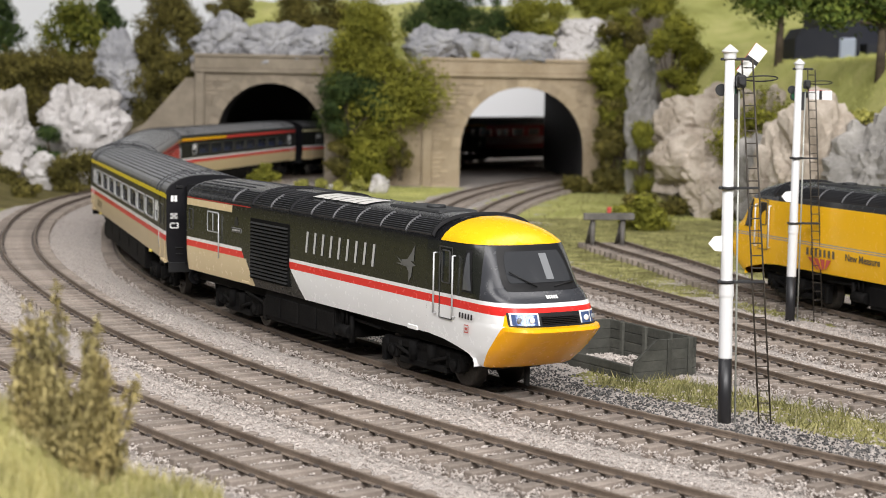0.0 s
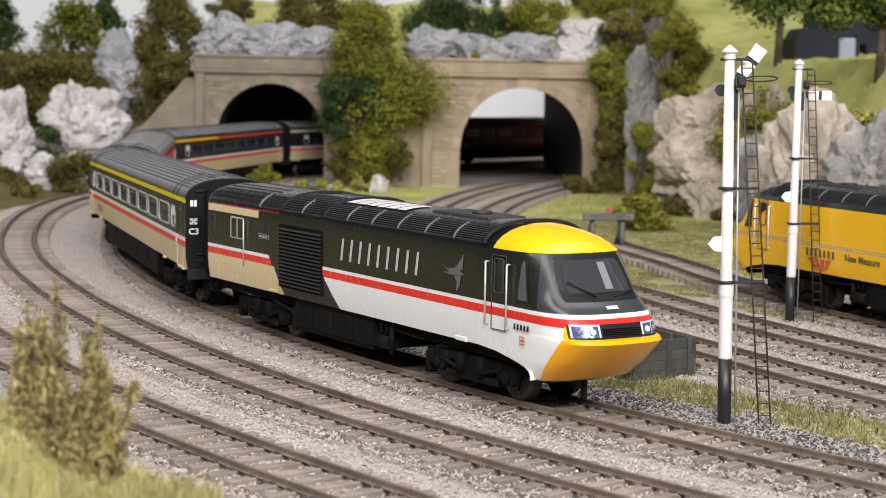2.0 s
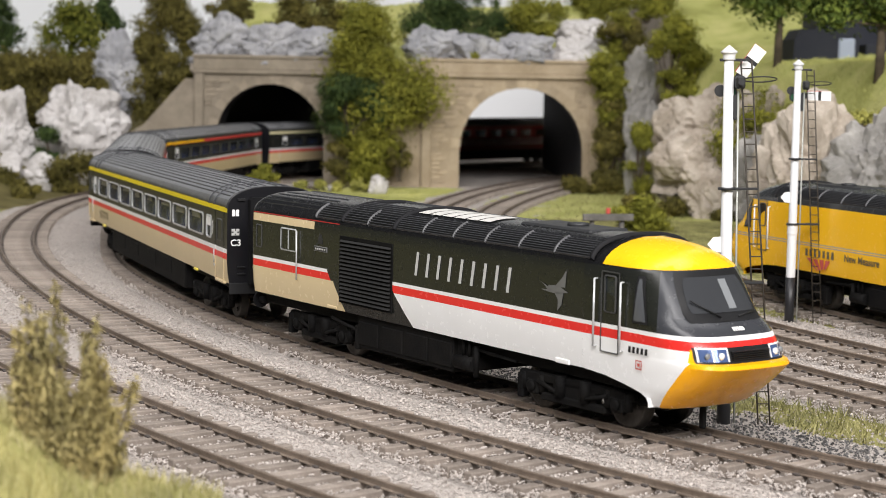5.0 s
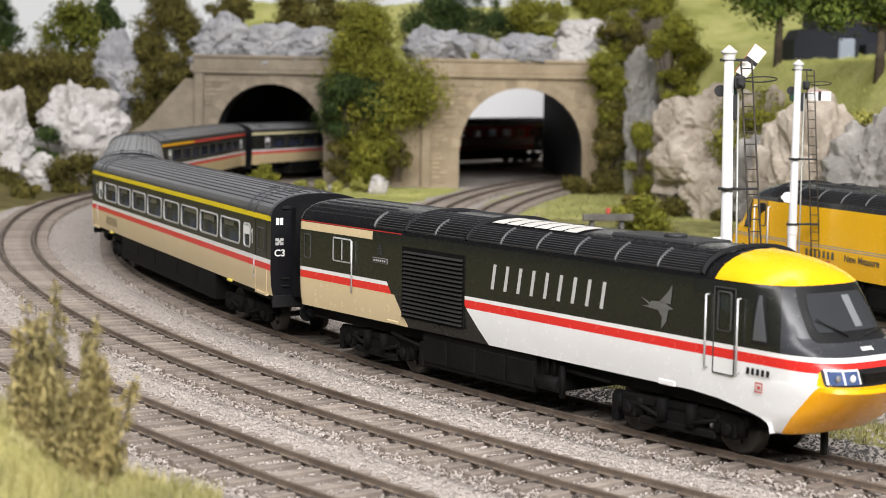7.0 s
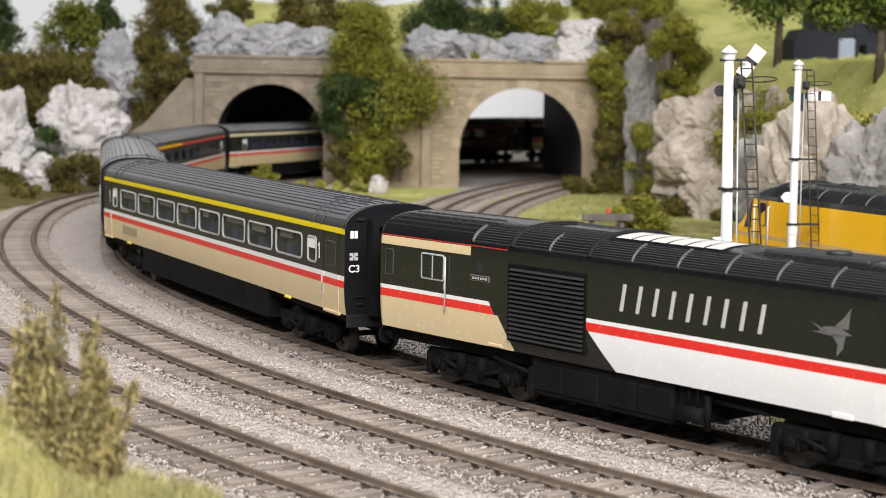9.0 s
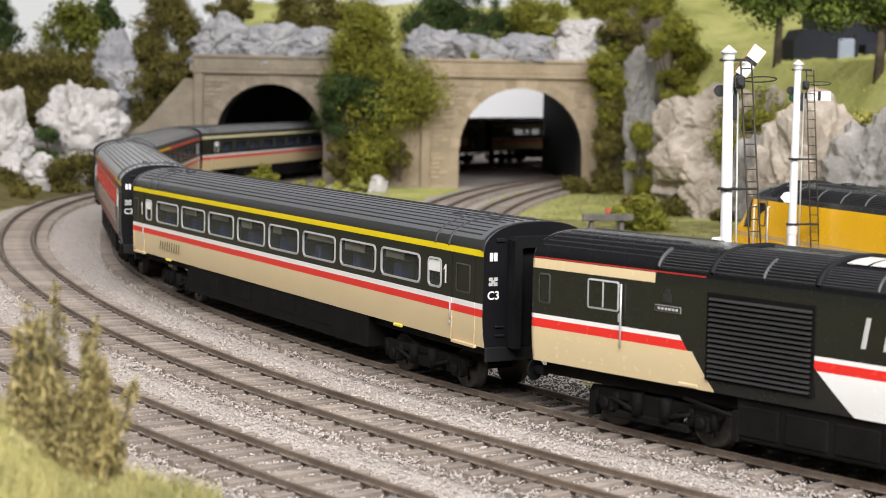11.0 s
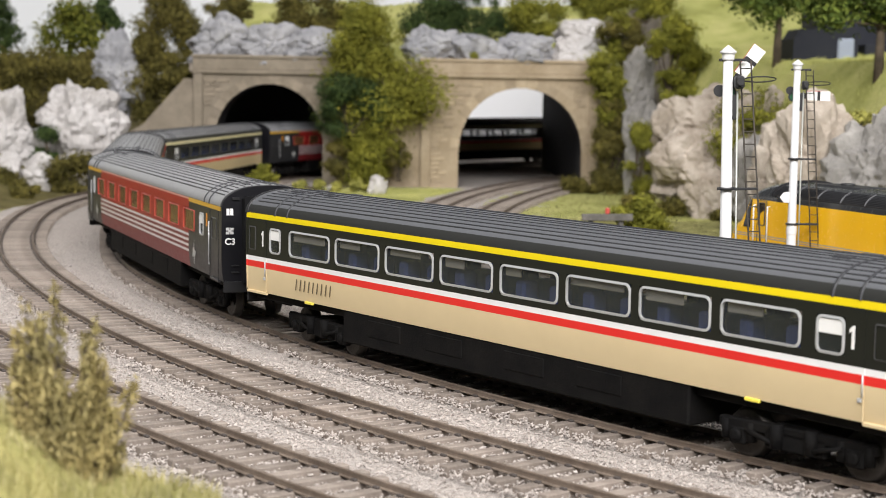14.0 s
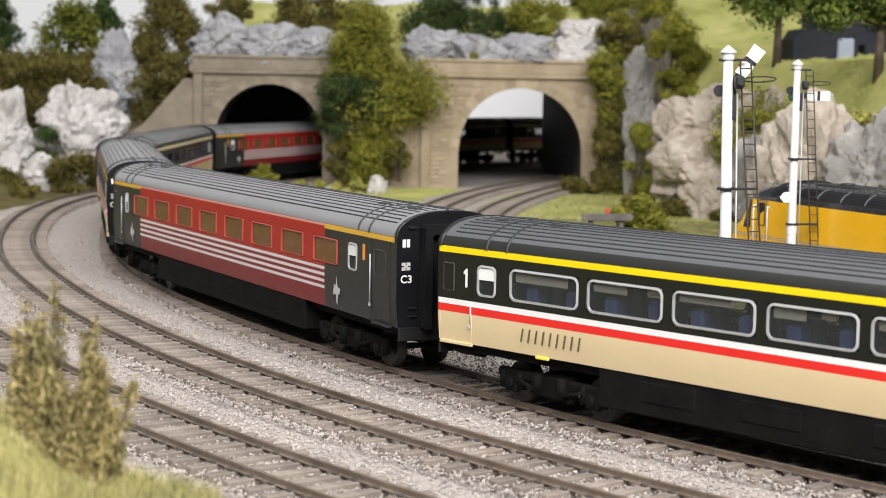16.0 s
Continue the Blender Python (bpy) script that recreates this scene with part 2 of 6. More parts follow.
def sm(a, b, v):
    u = min(1.0, max(0.0, (v - a) / (b - a)))
    return u * u * (3 - 2 * u)


def height(x, y):
    z = -4.7 + 0.3 * lumps(x, y, 0.05)
    # bank behind the far curve
    dl = -x - 322 + max(0, (1300 - y)) * 0.05
    left = sm(0, 110, dl) * 82 + sm(100, 420, dl) * 22
    left *= sm(1180, 1500, y)
    # bank behind the siding
    edge = 248 - sm(1050, 1500, y) * 66 + sm(900, 700, y) * 20
    right = sm(0, 14, x - edge) * 64 + sm(2, 46, x - edge) * 50 + sm(46, 220, x - edge) * 18 + sm(1390, 1780, y) * sm(0, 40, x - edge) * 84
    right *= sm(560, 800, y)
    if y > 1552 and -262 < x < 150:
        left = right = 0
    z += max(left * (1 + 0.12 * lumps(x, y, 0.02, 3)), right * (1 + 0.03 * lumps(x, y, 0.02, 3)))
    return z


def build_ground():
    xs = np.concatenate([np.arange(-1500, -420, 60.0), np.arange(-420, 420, 6.0), np.arange(420, 1501, 60.0)])
    ys = np.concatenate([np.arange(-300, 300, 50.0), np.arange(300, 1700, 8.0), np.arange(1700, 2760, 40.0)])
    V = np.array([(x, y, height(x, y)) for y in ys for x in xs])
    n, m = len(xs), len(ys)
    i = (np.arange(m - 1)[:, None] * n + np.arange(n - 1)[None, :]).ravel()
    F = np.stack([i, i + 1, i + n + 1, i + n], 1)
    me = quick("ground", V, F, GROUND, True)
    at = me.attributes.new("grassy", "FLOAT", "POINT")
    at.data.foreach_set("value", [cover(x, y) if 300 < y < 1700 and -430 < x < 430 else (0.0 if abs(x) < 420 and y > 300 else 1.0) for x, y, z in V])
    tagged(new("ground", me), "layout ground of pale grey ballast between patches of grass", "ground", "", "structure")


def ground_material():
    """Pale ballast round the tracks, green scatter on the banks and verges."""
    m, nt, b = nodes_of("layout_ground")
    co = nt.nodes.new("ShaderNodeTexCoord").outputs["Object"]
    s = nt.nodes.new("ShaderNodeSeparateXYZ")
    nt.links.new(co, s.inputs[0])
    fine = noise_tex(nt, 900, 5, 0.75, co)
    stone = ramp(nt, fine, [(0.3, (0.34, 0.3, 0.275)), (0.5, (0.49, 0.445, 0.41)), (0.72, (0.6, 0.55, 0.515))])
    grass = ramp(nt, noise_tex(nt, 22, 4, 0.6, co), [(0.3, (0.34, 0.35, 0.1)), (0.5, (0.5, 0.51, 0.17)), (0.72, (0.64, 0.61, 0.25))])
    grass = mix(nt, 0.4, grass, ramp(nt, fine, [(0.3, (0.4, 0.4, 0.4)), (0.7, (1, 1, 1))]), "MULTIPLY")
    brown = ramp(nt, noise_tex(nt, 70, 4, 0.6, co), [(0.3, (0.09, 0.075, 0.03)), (0.7, (0.2, 0.175, 0.07))])
    west = math_node(nt, "LESS_THAN", math_node(nt, "MULTIPLY_ADD", noise_tex(nt, 30, 3, 0.5, co), 0.08, s.outputs[0]), -0.19)
    grass = mix(nt, west, grass, brown)
    scrub = ramp(nt, noise_tex(nt, 90, 4, 0.65, co), [(0.3, (0.1, 0.088, 0.036)), (0.48, (0.25, 0.24, 0.09)), (0.66, (0.44, 0.42, 0.17))])
    low = math_node(nt, "LESS_THAN", s.outputs[2], 0.0)
    near = math_node(nt, "LESS_THAN", s.outputs[1], 1.2)
    grass = mix(nt, math_node(nt, "MULTIPLY", low, near), grass, scrub)
    rock = ramp(nt, noise_tex(nt, 40, 5, 0.7, co), [(0.3, (0.2, 0.17, 0.14)), (0.7, (0.42, 0.37, 0.31))])
    high = math_node(nt, "GREATER_THAN", math_node(nt, "MULTIPLY_ADD", noise_tex(nt, 60, 3, 0.5, co), 0.006, s.outputs[2]), 0.0015)
    steep = nt.nodes.new("ShaderNodeNewGeometry")
    sn = nt.nodes.new("ShaderNodeSeparateXYZ")
    nt.links.new(steep.outputs["True Normal"], sn.inputs[0])
    flat = math_node(nt, "GREATER_THAN", sn.outputs[2], 0.3)
    at = nt.nodes.new("ShaderNodeAttribute")
    at.attribute_name = "grassy"
    verge = math_node(nt, "GREATER_THAN", math_node(nt, "MULTIPLY_ADD", noise_tex(nt, 160, 4, 0.7, co), 0.9, at.outputs["Fac"]), 0.95)
    green = math_node(nt, "MAXIMUM", high, verge)
    col = mix(nt, green, stone, mix(nt, flat, rock, grass))
    nt.links.new(col, b.inputs["Base Color"])
    b.inputs["Roughness"].default_value, b.inputs["Specular IOR Level"].default_value = 0.95, 0.15
    bump(nt, b, fine, 0.9, 0.0012)
    return m


GROUND = ground_material()


# ---- tunnel portals ----
PORTAL_STONE = stuff_mat("cream_portal_stone", [(0.25, (0.36, 0.282, 0.182)), (0.75, (0.55, 0.45, 0.32))], 45, 700, 0.9, 0.5, 0.0005)
PORTAL_GREY = stuff_mat("weathered_portal_stone", [(0.25, (0.22, 0.185, 0.14)), (0.75, (0.36, 0.31, 0.24))], 45, 700, 0.9, 0.5, 0.0005)
COURSE = stuff_mat("portal_block", [(0.25, (0.36, 0.282, 0.182)), (0.75, (0.55, 0.45, 0.32))], 60, 900, 0.9, 0.5, 0.0004, random_by="object", vary=0.17)
COURSE_GREY = stuff_mat("weathered_portal_block", [(0.25, (0.21, 0.175, 0.13)), (0.75, (0.36, 0.305, 0.235))], 60, 900, 0.9, 0.5, 0.0004, random_by="object", vary=0.2)
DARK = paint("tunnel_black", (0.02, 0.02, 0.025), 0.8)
PY = 1540.0


def arch_wall(x0, x1, z1, cx, r, zs, mat, name, label):
    """A stone portal wall with an arched opening, arch centre cx, half width r, springing at zs; ring, pilasters, string course and parapet are parts."""
    w = thing(name, P(0, PY, 0), label, "tunnel portal")
    bm = bm_new()
    n = 24
    arc = [(cx - r, -6)] + [(cx + r * math.cos(math.pi - math.pi * i / n), zs + r * math.sin(math.pi * i / n)) for i in range(n + 1)] + [(cx + r, -6)]
    outer = []
    for x, z in arc:
        if z <= zs - 1:
            outer.append((x0 if x < cx else x1, -6))
        else:
            a = math.atan2(z - zs, x - cx)
            k = min(((x1 if math.cos(a) > 0 else x0) - cx) / math.cos(a) if abs(math.cos(a)) > 1e-6 else 1e9, (z1 - zs) / math.sin(a) if math.sin(a) > 1e-6 else 1e9)
            outer.append((cx + k * math.cos(a), zs + k * math.sin(a)))
    rows = [[(x, y, z) for x, z in ring] for ring, y in ((outer, 0), (arc, 0), (arc, 14), (outer, 14))]
    rows.append(rows[0])
    grid(bm, rows, smooth=False)
    # corner pieces where the fan of rays skips the wall's upper corners
    for xc in (x0, x1):
        a = [o for o in outer if abs(o[0] - xc) < 0.01 and o[1] < z1 - 0.01]
        b = [o for o in outer if abs(o[1] - z1) < 0.01]
        if a and b:
            pa = max(a, key=lambda o: o[1])
            pb = min(b, key=lambda o: abs(o[0] - xc))
            for y in (0, 14):
                bm.faces.new([bm.verts.new(q) for q in ((pa[0], y, pa[1]), (xc, y, z1), (pb[0], y, pb[1]))])
    part("wall", bm, mat, w)
    # arch ring stones
    for i in range(19):
        a0, a1 = math.pi * (i + 0.04) / 19, math.pi * (i + 0.96) / 19
        bm = bm_new()
        q = [(cx + R * math.cos(a), zs + R * math.sin(a)) for R, a in ((r - 0.6, a0), (r + 8, a0), (r + 8, a1), (r - 0.6, a1))]
        f = [bm.verts.new((x, -0.75, z)) for x, z in q]
        g = [bm.verts.new((x, 3, z)) for x, z in q]
        bm.faces.new(f)
        for k in range(4):
            bm.faces.new((f[k], f[(k + 1) % 4], g[(k + 1) % 4], g[k]))
        part("arch_stone", bm, COURSE if mat is PORTAL_STONE else COURSE_GREY, w)
    for xa, xb in ((x0 + 1, x0 + 9), (x1 - 9, x1 - 1)):
        bm = bm_new()
        bbox(bm, xa, xb, -3, 1, -6, z1 - 12, 0.5)
        part("pilaster", bm, mat, w)
    bm = bm_new()
    bbox(bm, x0 - 1, x1 + 1, -4, 3, z1 - 12, z1 - 8.5, 0.6)
    part("string_course", bm, mat, w, "projecting stone string course")
    bm = bm_new()
    bbox(bm, x0, x1, -2, 10, z1 - 8.4, z1 + 2, 0.5)
    part("parapet", bm, mat, w)
    bm = bm_new()
    bbox(bm, x0 - 1, x1 + 1, -3.5, 11, z1 + 2.1, z1 + 5, 0.6)
    part("coping", bm, mat, w)
    return w, arc


def wall_blocks(w, x0, x1, z1, cx, r, zs):
    """Coursed facing stones, each a little proud of the wall."""
    meshes = []
    for k in range(5):
        bm = bm_new()
        L = 7 + 1.6 * k
        bbox(bm, -L / 2 + 0.35, L / 2 - 0.35, -0.95, 0.6, -1.8, 1.8, 0.4)
        meshes.append((L, mesh_of("block", bm, COURSE if cx > 0 else COURSE_GREY)))
    z = -3.5
    while z < z1 - 14:
        x = x0 + 9.5
        while x < x1 - 10:
            L, me = rng.choice(meshes)
            xc = x + L / 2
            d = math.hypot(xc - cx, z - zs) if z > zs else abs(xc - cx)
            if d > r + 8 + L / 2 and x + L < x1 - 9:
                ob = new("block", me)
                ob.parent = w
                ob.matrix_basis = P(xc, rng.uniform(-0.15, 0.25), z, 0, rng.uniform(-0.6, 0.6), 0)
            x += L
        z += 4.2


def build_portals():
    out = []
    for x0, x1, z1, cx, r, zs, mat, label in ((-228, -52, 107, -159, 49, 38, PORTAL_GREY, "weathered grey-brown stone tunnel portal with a round arch"), (-22, 140, 107, 69, 56, 31, PORTAL_STONE, "cream stone tunnel portal with a wide round arch")):
        w, arc = arch_wall(x0, x1, z1, cx, r, zs, mat, "tunnel_portal", label)
        out.append((w, x0, x1, z1, cx, r, zs))
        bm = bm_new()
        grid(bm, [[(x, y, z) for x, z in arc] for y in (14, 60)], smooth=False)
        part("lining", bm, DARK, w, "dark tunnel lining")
    # wall between the portals, and the raked wing wall beside the far curve
    bm = bm_new()
    bbox(bm, -52, -22, 2, 14, -6, 107, 0.5)
    solo("wall_between", bm, PORTAL_STONE, "plain stone wall joining the two tunnel portals", "wall", P(0, PY, 0), "structure")
    bm = bm_new()
    f = [(-228, -6), (-290, -6), (-290, 38), (-272, 48), (-236, 90), (-228, 90)]
    a = [bm.verts.new((x, 3 - (x + 228) * -0.25, z)) for x, z in f]
    b = [bm.verts.new((x, 13 - (x + 228) * -0.25, z)) for x, z in f]
    bm.faces.new(a)
    bm.faces.new(b)
    for i in range(6):
        bm.faces.new((a[i], a[(i + 1) % 6], b[(i + 1) % 6], b[i]))
    solo("wing_wall", bm, PORTAL_GREY, "raked stone wing wall beside the tunnel portal", "wall", P(0, PY, 0), "structure")
    # black boards that line the tunnels behind; the curved ones hide the backdrop
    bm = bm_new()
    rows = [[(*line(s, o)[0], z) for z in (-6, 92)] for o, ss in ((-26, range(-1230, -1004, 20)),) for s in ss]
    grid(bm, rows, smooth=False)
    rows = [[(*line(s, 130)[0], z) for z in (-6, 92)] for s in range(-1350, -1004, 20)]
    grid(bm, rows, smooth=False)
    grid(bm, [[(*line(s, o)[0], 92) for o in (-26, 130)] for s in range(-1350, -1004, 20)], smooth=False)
    solo("tunnel_lining", bm, DARK, "black boards lining and closing off the tunnel", "tunnel lining", None, "structure")
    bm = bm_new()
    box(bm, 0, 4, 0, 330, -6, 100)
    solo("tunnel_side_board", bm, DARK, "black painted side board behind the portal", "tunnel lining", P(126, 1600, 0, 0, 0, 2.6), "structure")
    return out


def hill_height(x, y):
    return 104 + sm(1545, 1900, y) * 70 + 7 * lumps(x, y, 0.02, 9) * sm(1545, 1640, y)


def build_hill():
    """The planted hill over the tunnels."""
    # rear part, out of view, is extended to shade the train behind the arch
    xs, ys = np.arange(-232, 171, 10.0), np.arange(1545, 2056, 10.0)
    V = np.array([(x, y, hill_height(x, y)) for y in ys for x in xs] + [(x, y, 97.0) for y in ys for x in xs])
    n, m = len(xs), len(ys)
    i = (np.arange(m - 1)[:, None] * n + np.arange(n - 1)[None, :]).ravel()
    F = np.stack([i, i + 1, i + n + 1, i + n], 1)
    off = n * m
    rim = []
    for a in range(n - 1):
        rim += [(a, a + 1, a + 1 + off, a + off), (a + n * (m - 1), a + 1 + n * (m - 1), a + 1 + n * (m - 1) + off, a + n * (m - 1) + off)]
    for a in range(m - 1):
        rim += [(a * n, (a + 1) * n, (a + 1) * n + off, a * n + off), (a * n + n - 1, (a + 1) * n + n - 1, (a + 1) * n + n - 1 + off, a * n + n - 1 + off)]
    me = quick("hill_top", V, np.concatenate([F, F + off, np.array(rim)]), GROUND, False)
    tagged(new("hill_top", me), "grassy hill over the tunnels", "hill", "", "structure")


# ---- the backdrop and the hall ----
def build_hall():
    m, nt, b = nodes_of("backdrop_sky")
    co = nt.nodes.new("ShaderNodeTexCoord").outputs["Object"]
    nt.links.new(ramp(nt, noise_tex(nt, 1.6, 4, 0.55, co), [(0.35, (0.8, 0.83, 0.87)), (0.65, (0.95, 0.95, 0.95))]), b.inputs["Base Color"])
    b.inputs["Roughness"].default_value = 0.9
    bm = bm_new()
    rows = []
    for i in range(25):
        a = math.radians(-75 + 150 * i / 24)
        rows.append([(1500 * math.sin(a) * 0.98, 1500 + 1200 * math.cos(a), z) for z in (-40, 700)])
    grid(bm, rows)
    solo("backdrop", bm, m, "pale cloudy sky backdrop board", "backdrop", None, "structure")
    wall = stuff_mat("hall_wall", [(0.3, (0.42, 0.41, 0.4)), (0.7, (0.5, 0.49, 0.47))], 1.5, 40, 0.9, 0.1)
    carpet = stuff_mat("hall_carpet", [(0.3, (0.08, 0.08, 0.09)), (0.7, (0.13, 0.13, 0.14))], 3, 200, 0.95, 0.3)
    bm = bm_new()
    box(bm, -5000, 5000, -5000, 5000, -1120, -1100)
    solo("floor", bm, carpet, "dark carpeted hall floor", "floor", None, "structure")
    bm = bm_new()
    box(bm, -5000, 5000, -5100, -5000, -1100, 1400)
    solo("wall_south", bm, wall, "plain grey hall wall", "wall", None, "structure")


# ---- rolling stock ----
CREAM, RED, DGREY, WHT, YEL = (0.66, 0.53, 0.32), (0.72, 0.03, 0.025), (0.014, 0.015, 0.0125), (0.8, 0.8, 0.8), (0.9, 0.5, 0.008)
# rear coaches: a paler roof grey, with the far end's stronger light put in
ROOF_GREY, LIT_PALE_ROOF = (0.115, 0.12, 0.13), (0.26, 0.265, 0.275)
Z_LOW, Z_WIN0, Z_WIN1, Z_CANT, Z_TOP = 16.0, 30.4, 39.2, 43.4, 51.3
HW = 17.8
SIDE = [(16.9, Z_LOW), (17.5, 19.5), (HW, 24.0), (HW, Z_WIN0), (HW, Z_WIN1), (17.7, Z_CANT)]
NR = 9
ROOF = [(17.7 * math.cos(math.pi / 2 * i / NR) ** 0.8, Z_CANT + (Z_TOP - Z_CANT) * math.sin(math.pi / 2 * i / NR)) for i in range(1, NR + 1)]
SEAT_BLUE = stuff_mat("blue_moquette", [(0.3, (0.04, 0.06, 0.17)), (0.7, (0.09, 0.12, 0.3))], 80, 900, 0.9, 0.2)
BLIND = paint("curtain_grey", (0.42, 0.4, 0.36), 0.8)
AMBER = glass("brown_window_film", alpha=0.6)
AMBER.node_tree.nodes["Principled BSDF"].inputs["Base Color"].default_value = (0.24, 0.11, 0.05, 1)


def ring_points():
    half = SIDE + ROOF
    pts = [(-y, z) for y, z in half[:-1]] + [(0.0, half[-1][1])] + [(y, z) for y, z in reversed(half[:-1])]
    return pts


def shell(bm, xs, openings):
    """The body shell over the stations xs; openings: (x0, x1) stretches of the side that are windows. Returns window cells."""
    ring = ring_points()
    n = len(ring)
    rows = [[(x, y, z) for y, z in ring] for x in xs]
    skip = set()
    for i in range(len(xs) - 1):
        xm = (xs[i] + xs[i + 1]) / 2
        if any(a < xm < b for a, b in openings):
            skip |= {(i, 3), (i, n - 5)}
    vs = grid(bm, rows, 0, True, skip)
    for a, b in openings:
        i, j = xs.index(a), xs.index(b)
        for k, s in ((3, 1), (n - 5, -1)):
            loop = [vs[i][k], vs[i][k + 1], vs[j][k + 1], vs[j][k]]
            inner = [bm.verts.new(v.co + Vector((0, 1.0 * s, 0))) for v in loop]
            for q in range(4):
                bm.faces.new((loop[q], loop[(q + 1) % 4], inner[(q + 1) % 4], inner[q]))
    return vs


def rounded_rect(x0, x1, z0, z1, r, n=4):
    pts = []
    for cx, cz, a0 in ((x1 - r, z1 - r, 0), (x0 + r, z1 - r, 90), (x0 + r, z0 + r, 180), (x1 - r, z0 + r, 270)):
        for i in range(n + 1):
            a = math.radians(a0 + 90 * i / n)
            pts.append((cx + r * math.cos(a), cz + r * math.sin(a)))
    return pts


def window(parent, x0, x1, z0, z1, side, frame_mat, pane_mat, r=1.2, w=0.55, name="window", y=None):
    """A framed pane on one side of a vehicle: side -1 is the right-hand side."""
    y = side * (HW if y is None else y)
    out, inn = rounded_rect(x0 - w, x1 + w, z0 - w, z1 + w, r + w), rounded_rect(x0, x1, z0, z1, r)
    bm = bm_new()
    n = len(out)
    A = [bm.verts.new((p[0], y + side * 0.12, p[1])) for p in out]
    B = [bm.verts.new((p[0], y + side * 0.28, p[1])) for p in inn]
    C = [bm.verts.new((p[0], y - side * 0.4, p[1])) for p in inn]
    D = [bm.verts.new((p[0], y - side * 0.1, p[1])) for p in out]
    for i in range(n):
        k = (i + 1) % n
        bm.faces.new((A[i], A[k], B[k], B[i]))
        bm.faces.new((B[i], B[k], C[k], C[i]))
        bm.faces.new((D[i], D[k], A[k], A[i]))
    fr = part(name, bm, frame_mat, parent)
    bm = bm_new()
    f = [bm.verts.new((p[0], y - side * 0.25, p[1])) for p in inn]
    g = [bm.verts.new((p[0], y - side * 0.6, p[1])) for p in inn]
    bm.faces.new(f)
    bm.faces.new(g)
    part("pane", bm, pane_mat, fr)
    return fr


def wheelset(parent, x, r, wheels):
    """Two wheels on an axle, in the bogie's space."""
    bm = bm_new()
    rod(bm, (0, -10, 0), (0, 10, 0), 1.0)
    for s in (-1, 1):
        lathe(bm, [(r * 0.3, s * 9.2), (r * 0.62, s * 9.0), (r * 0.86, s * 9.3), (r, s * 9.3), (r, s * 7.2), (r + 0.7, s * 7.0), (r + 0.7, s * 6.4), (r * 0.3, s * 6.6)], 20, "Y")
        for k in range(3):
            a = 2 * math.pi * k / 3
            rod(bm, (r * 0.5 * math.cos(a), s * 9.2, r * 0.5 * math.sin(a)), (r * 0.5 * math.cos(a), s * 9.6, r * 0.5 * math.sin(a)), r * 0.13, 6)
    ob = part("wheelset", bm, WHEEL, parent, "dark steel wheelset", P(x, 0, r))
    wheels.append((ob, x, r))
    return ob


def bogie(parent, x, r, wheels, half=17.0, heavy=False):
    bm = bm_new()
    for s in (-1, 1):
        y0, y1 = sorted((s * 11.0, s * 13.4))
        bbox(bm, -half - 6, half + 6, y0, y1, r + 1.2, r + 4.0, 0.5)
        bbox(bm, -9, 9, y0, y1 + 0.4, r - 2.0, r + 3, 0.6)
        for ax in (-half, half):
            bbox(bm, ax - 2.6, ax + 2.6, s * 12.4 - 1.3, s * 12.4 + 1.5, r - 2.4, r + 2.2, 0.6)
            lathe(bm, [(1.7, s * 13.6), (1.7, s * 14.3), (0.9, s * 14.6)], 10, "Y", (ax, 0, r))
            for k in (-1, 1):
                rod(bm, (ax + k * 3.8, s * 12.6, r - 1.4), (ax + k * 3.8, s * 12.6, r + 3.4), 1.3, 10)
        for k in (-5, 5):
            rod(bm, (k, s * 13.4, r - 1.5), (k, s * 13.4, r + 4.5), 1.7, 10)
        rod(bm, (-half + 3, s * 14.0, r + 1.8), (-5, s * 14.2, r - 0.5), 0.6, 6)
        rod(bm, (half - 3, s * 14.0, r + 1.8), (5, s * 14.2, r - 0.5), 0.6, 6)
        if heavy:
            bbox(bm, -half + 4, half - 4, s * 12.6 - 1.2, s * 12.6 + 1.6, r - 3.4, r - 1.2, 0.4)
            bbox(bm, -half - 6, -half - 3.5, s * 12.6 - 1.4, s * 12.6 + 1.6, r - 4, r + 3, 0.4)
    bbox(bm, -6, 6, -11, 11, r + 0.5, r + 4.5, 0.5)
    b = part("bogie", bm, UNDER, parent, "black bogie frame", P(x, 0, 0))
    for ax in (-half, half):
        wheelset(b, ax, r, wheels)
    return b


def gangway(parent, x, s):
    """Rubber corridor connection on an end; s is the way it points."""
    bm = bm_new()
    bbox(bm, *sorted((x + s * 0.1, x + s * 0.8)), -8.5, 8.5, 16, 45, 0.2)
    g = part("gangway", bm, RUBBER, parent, "black rubber gangway")
    for k in range(3):
        a, b = sorted((x + s * (0.4 + k * 1.4), x + s * (1.5 + k * 1.4)))
        t = 3.0 - k * 0.25
        out = [(-10.2, 16), (-10.2, 46.6), (-9.2, 47.6), (9.2, 47.6), (10.2, 46.6), (10.2, 16)]
        inn = [(-10.2 + t, 16), (-10.2 + t, 46.8 - t), (-9.2 + t, 47 - t), (9.2 - t, 47 - t), (10.2 - t, 46.8 - t), (10.2 - t, 16)]
        bm = bm_new()
        rows = [[(xx, y, z) for y, z in ring] for ring, xx in ((out, a), (out, b), (inn, b), (inn, a))]
        rows.append(rows[0])
        grid(bm, rows, smooth=False)
        part("bellows_fold", bm, RUBBER, g)


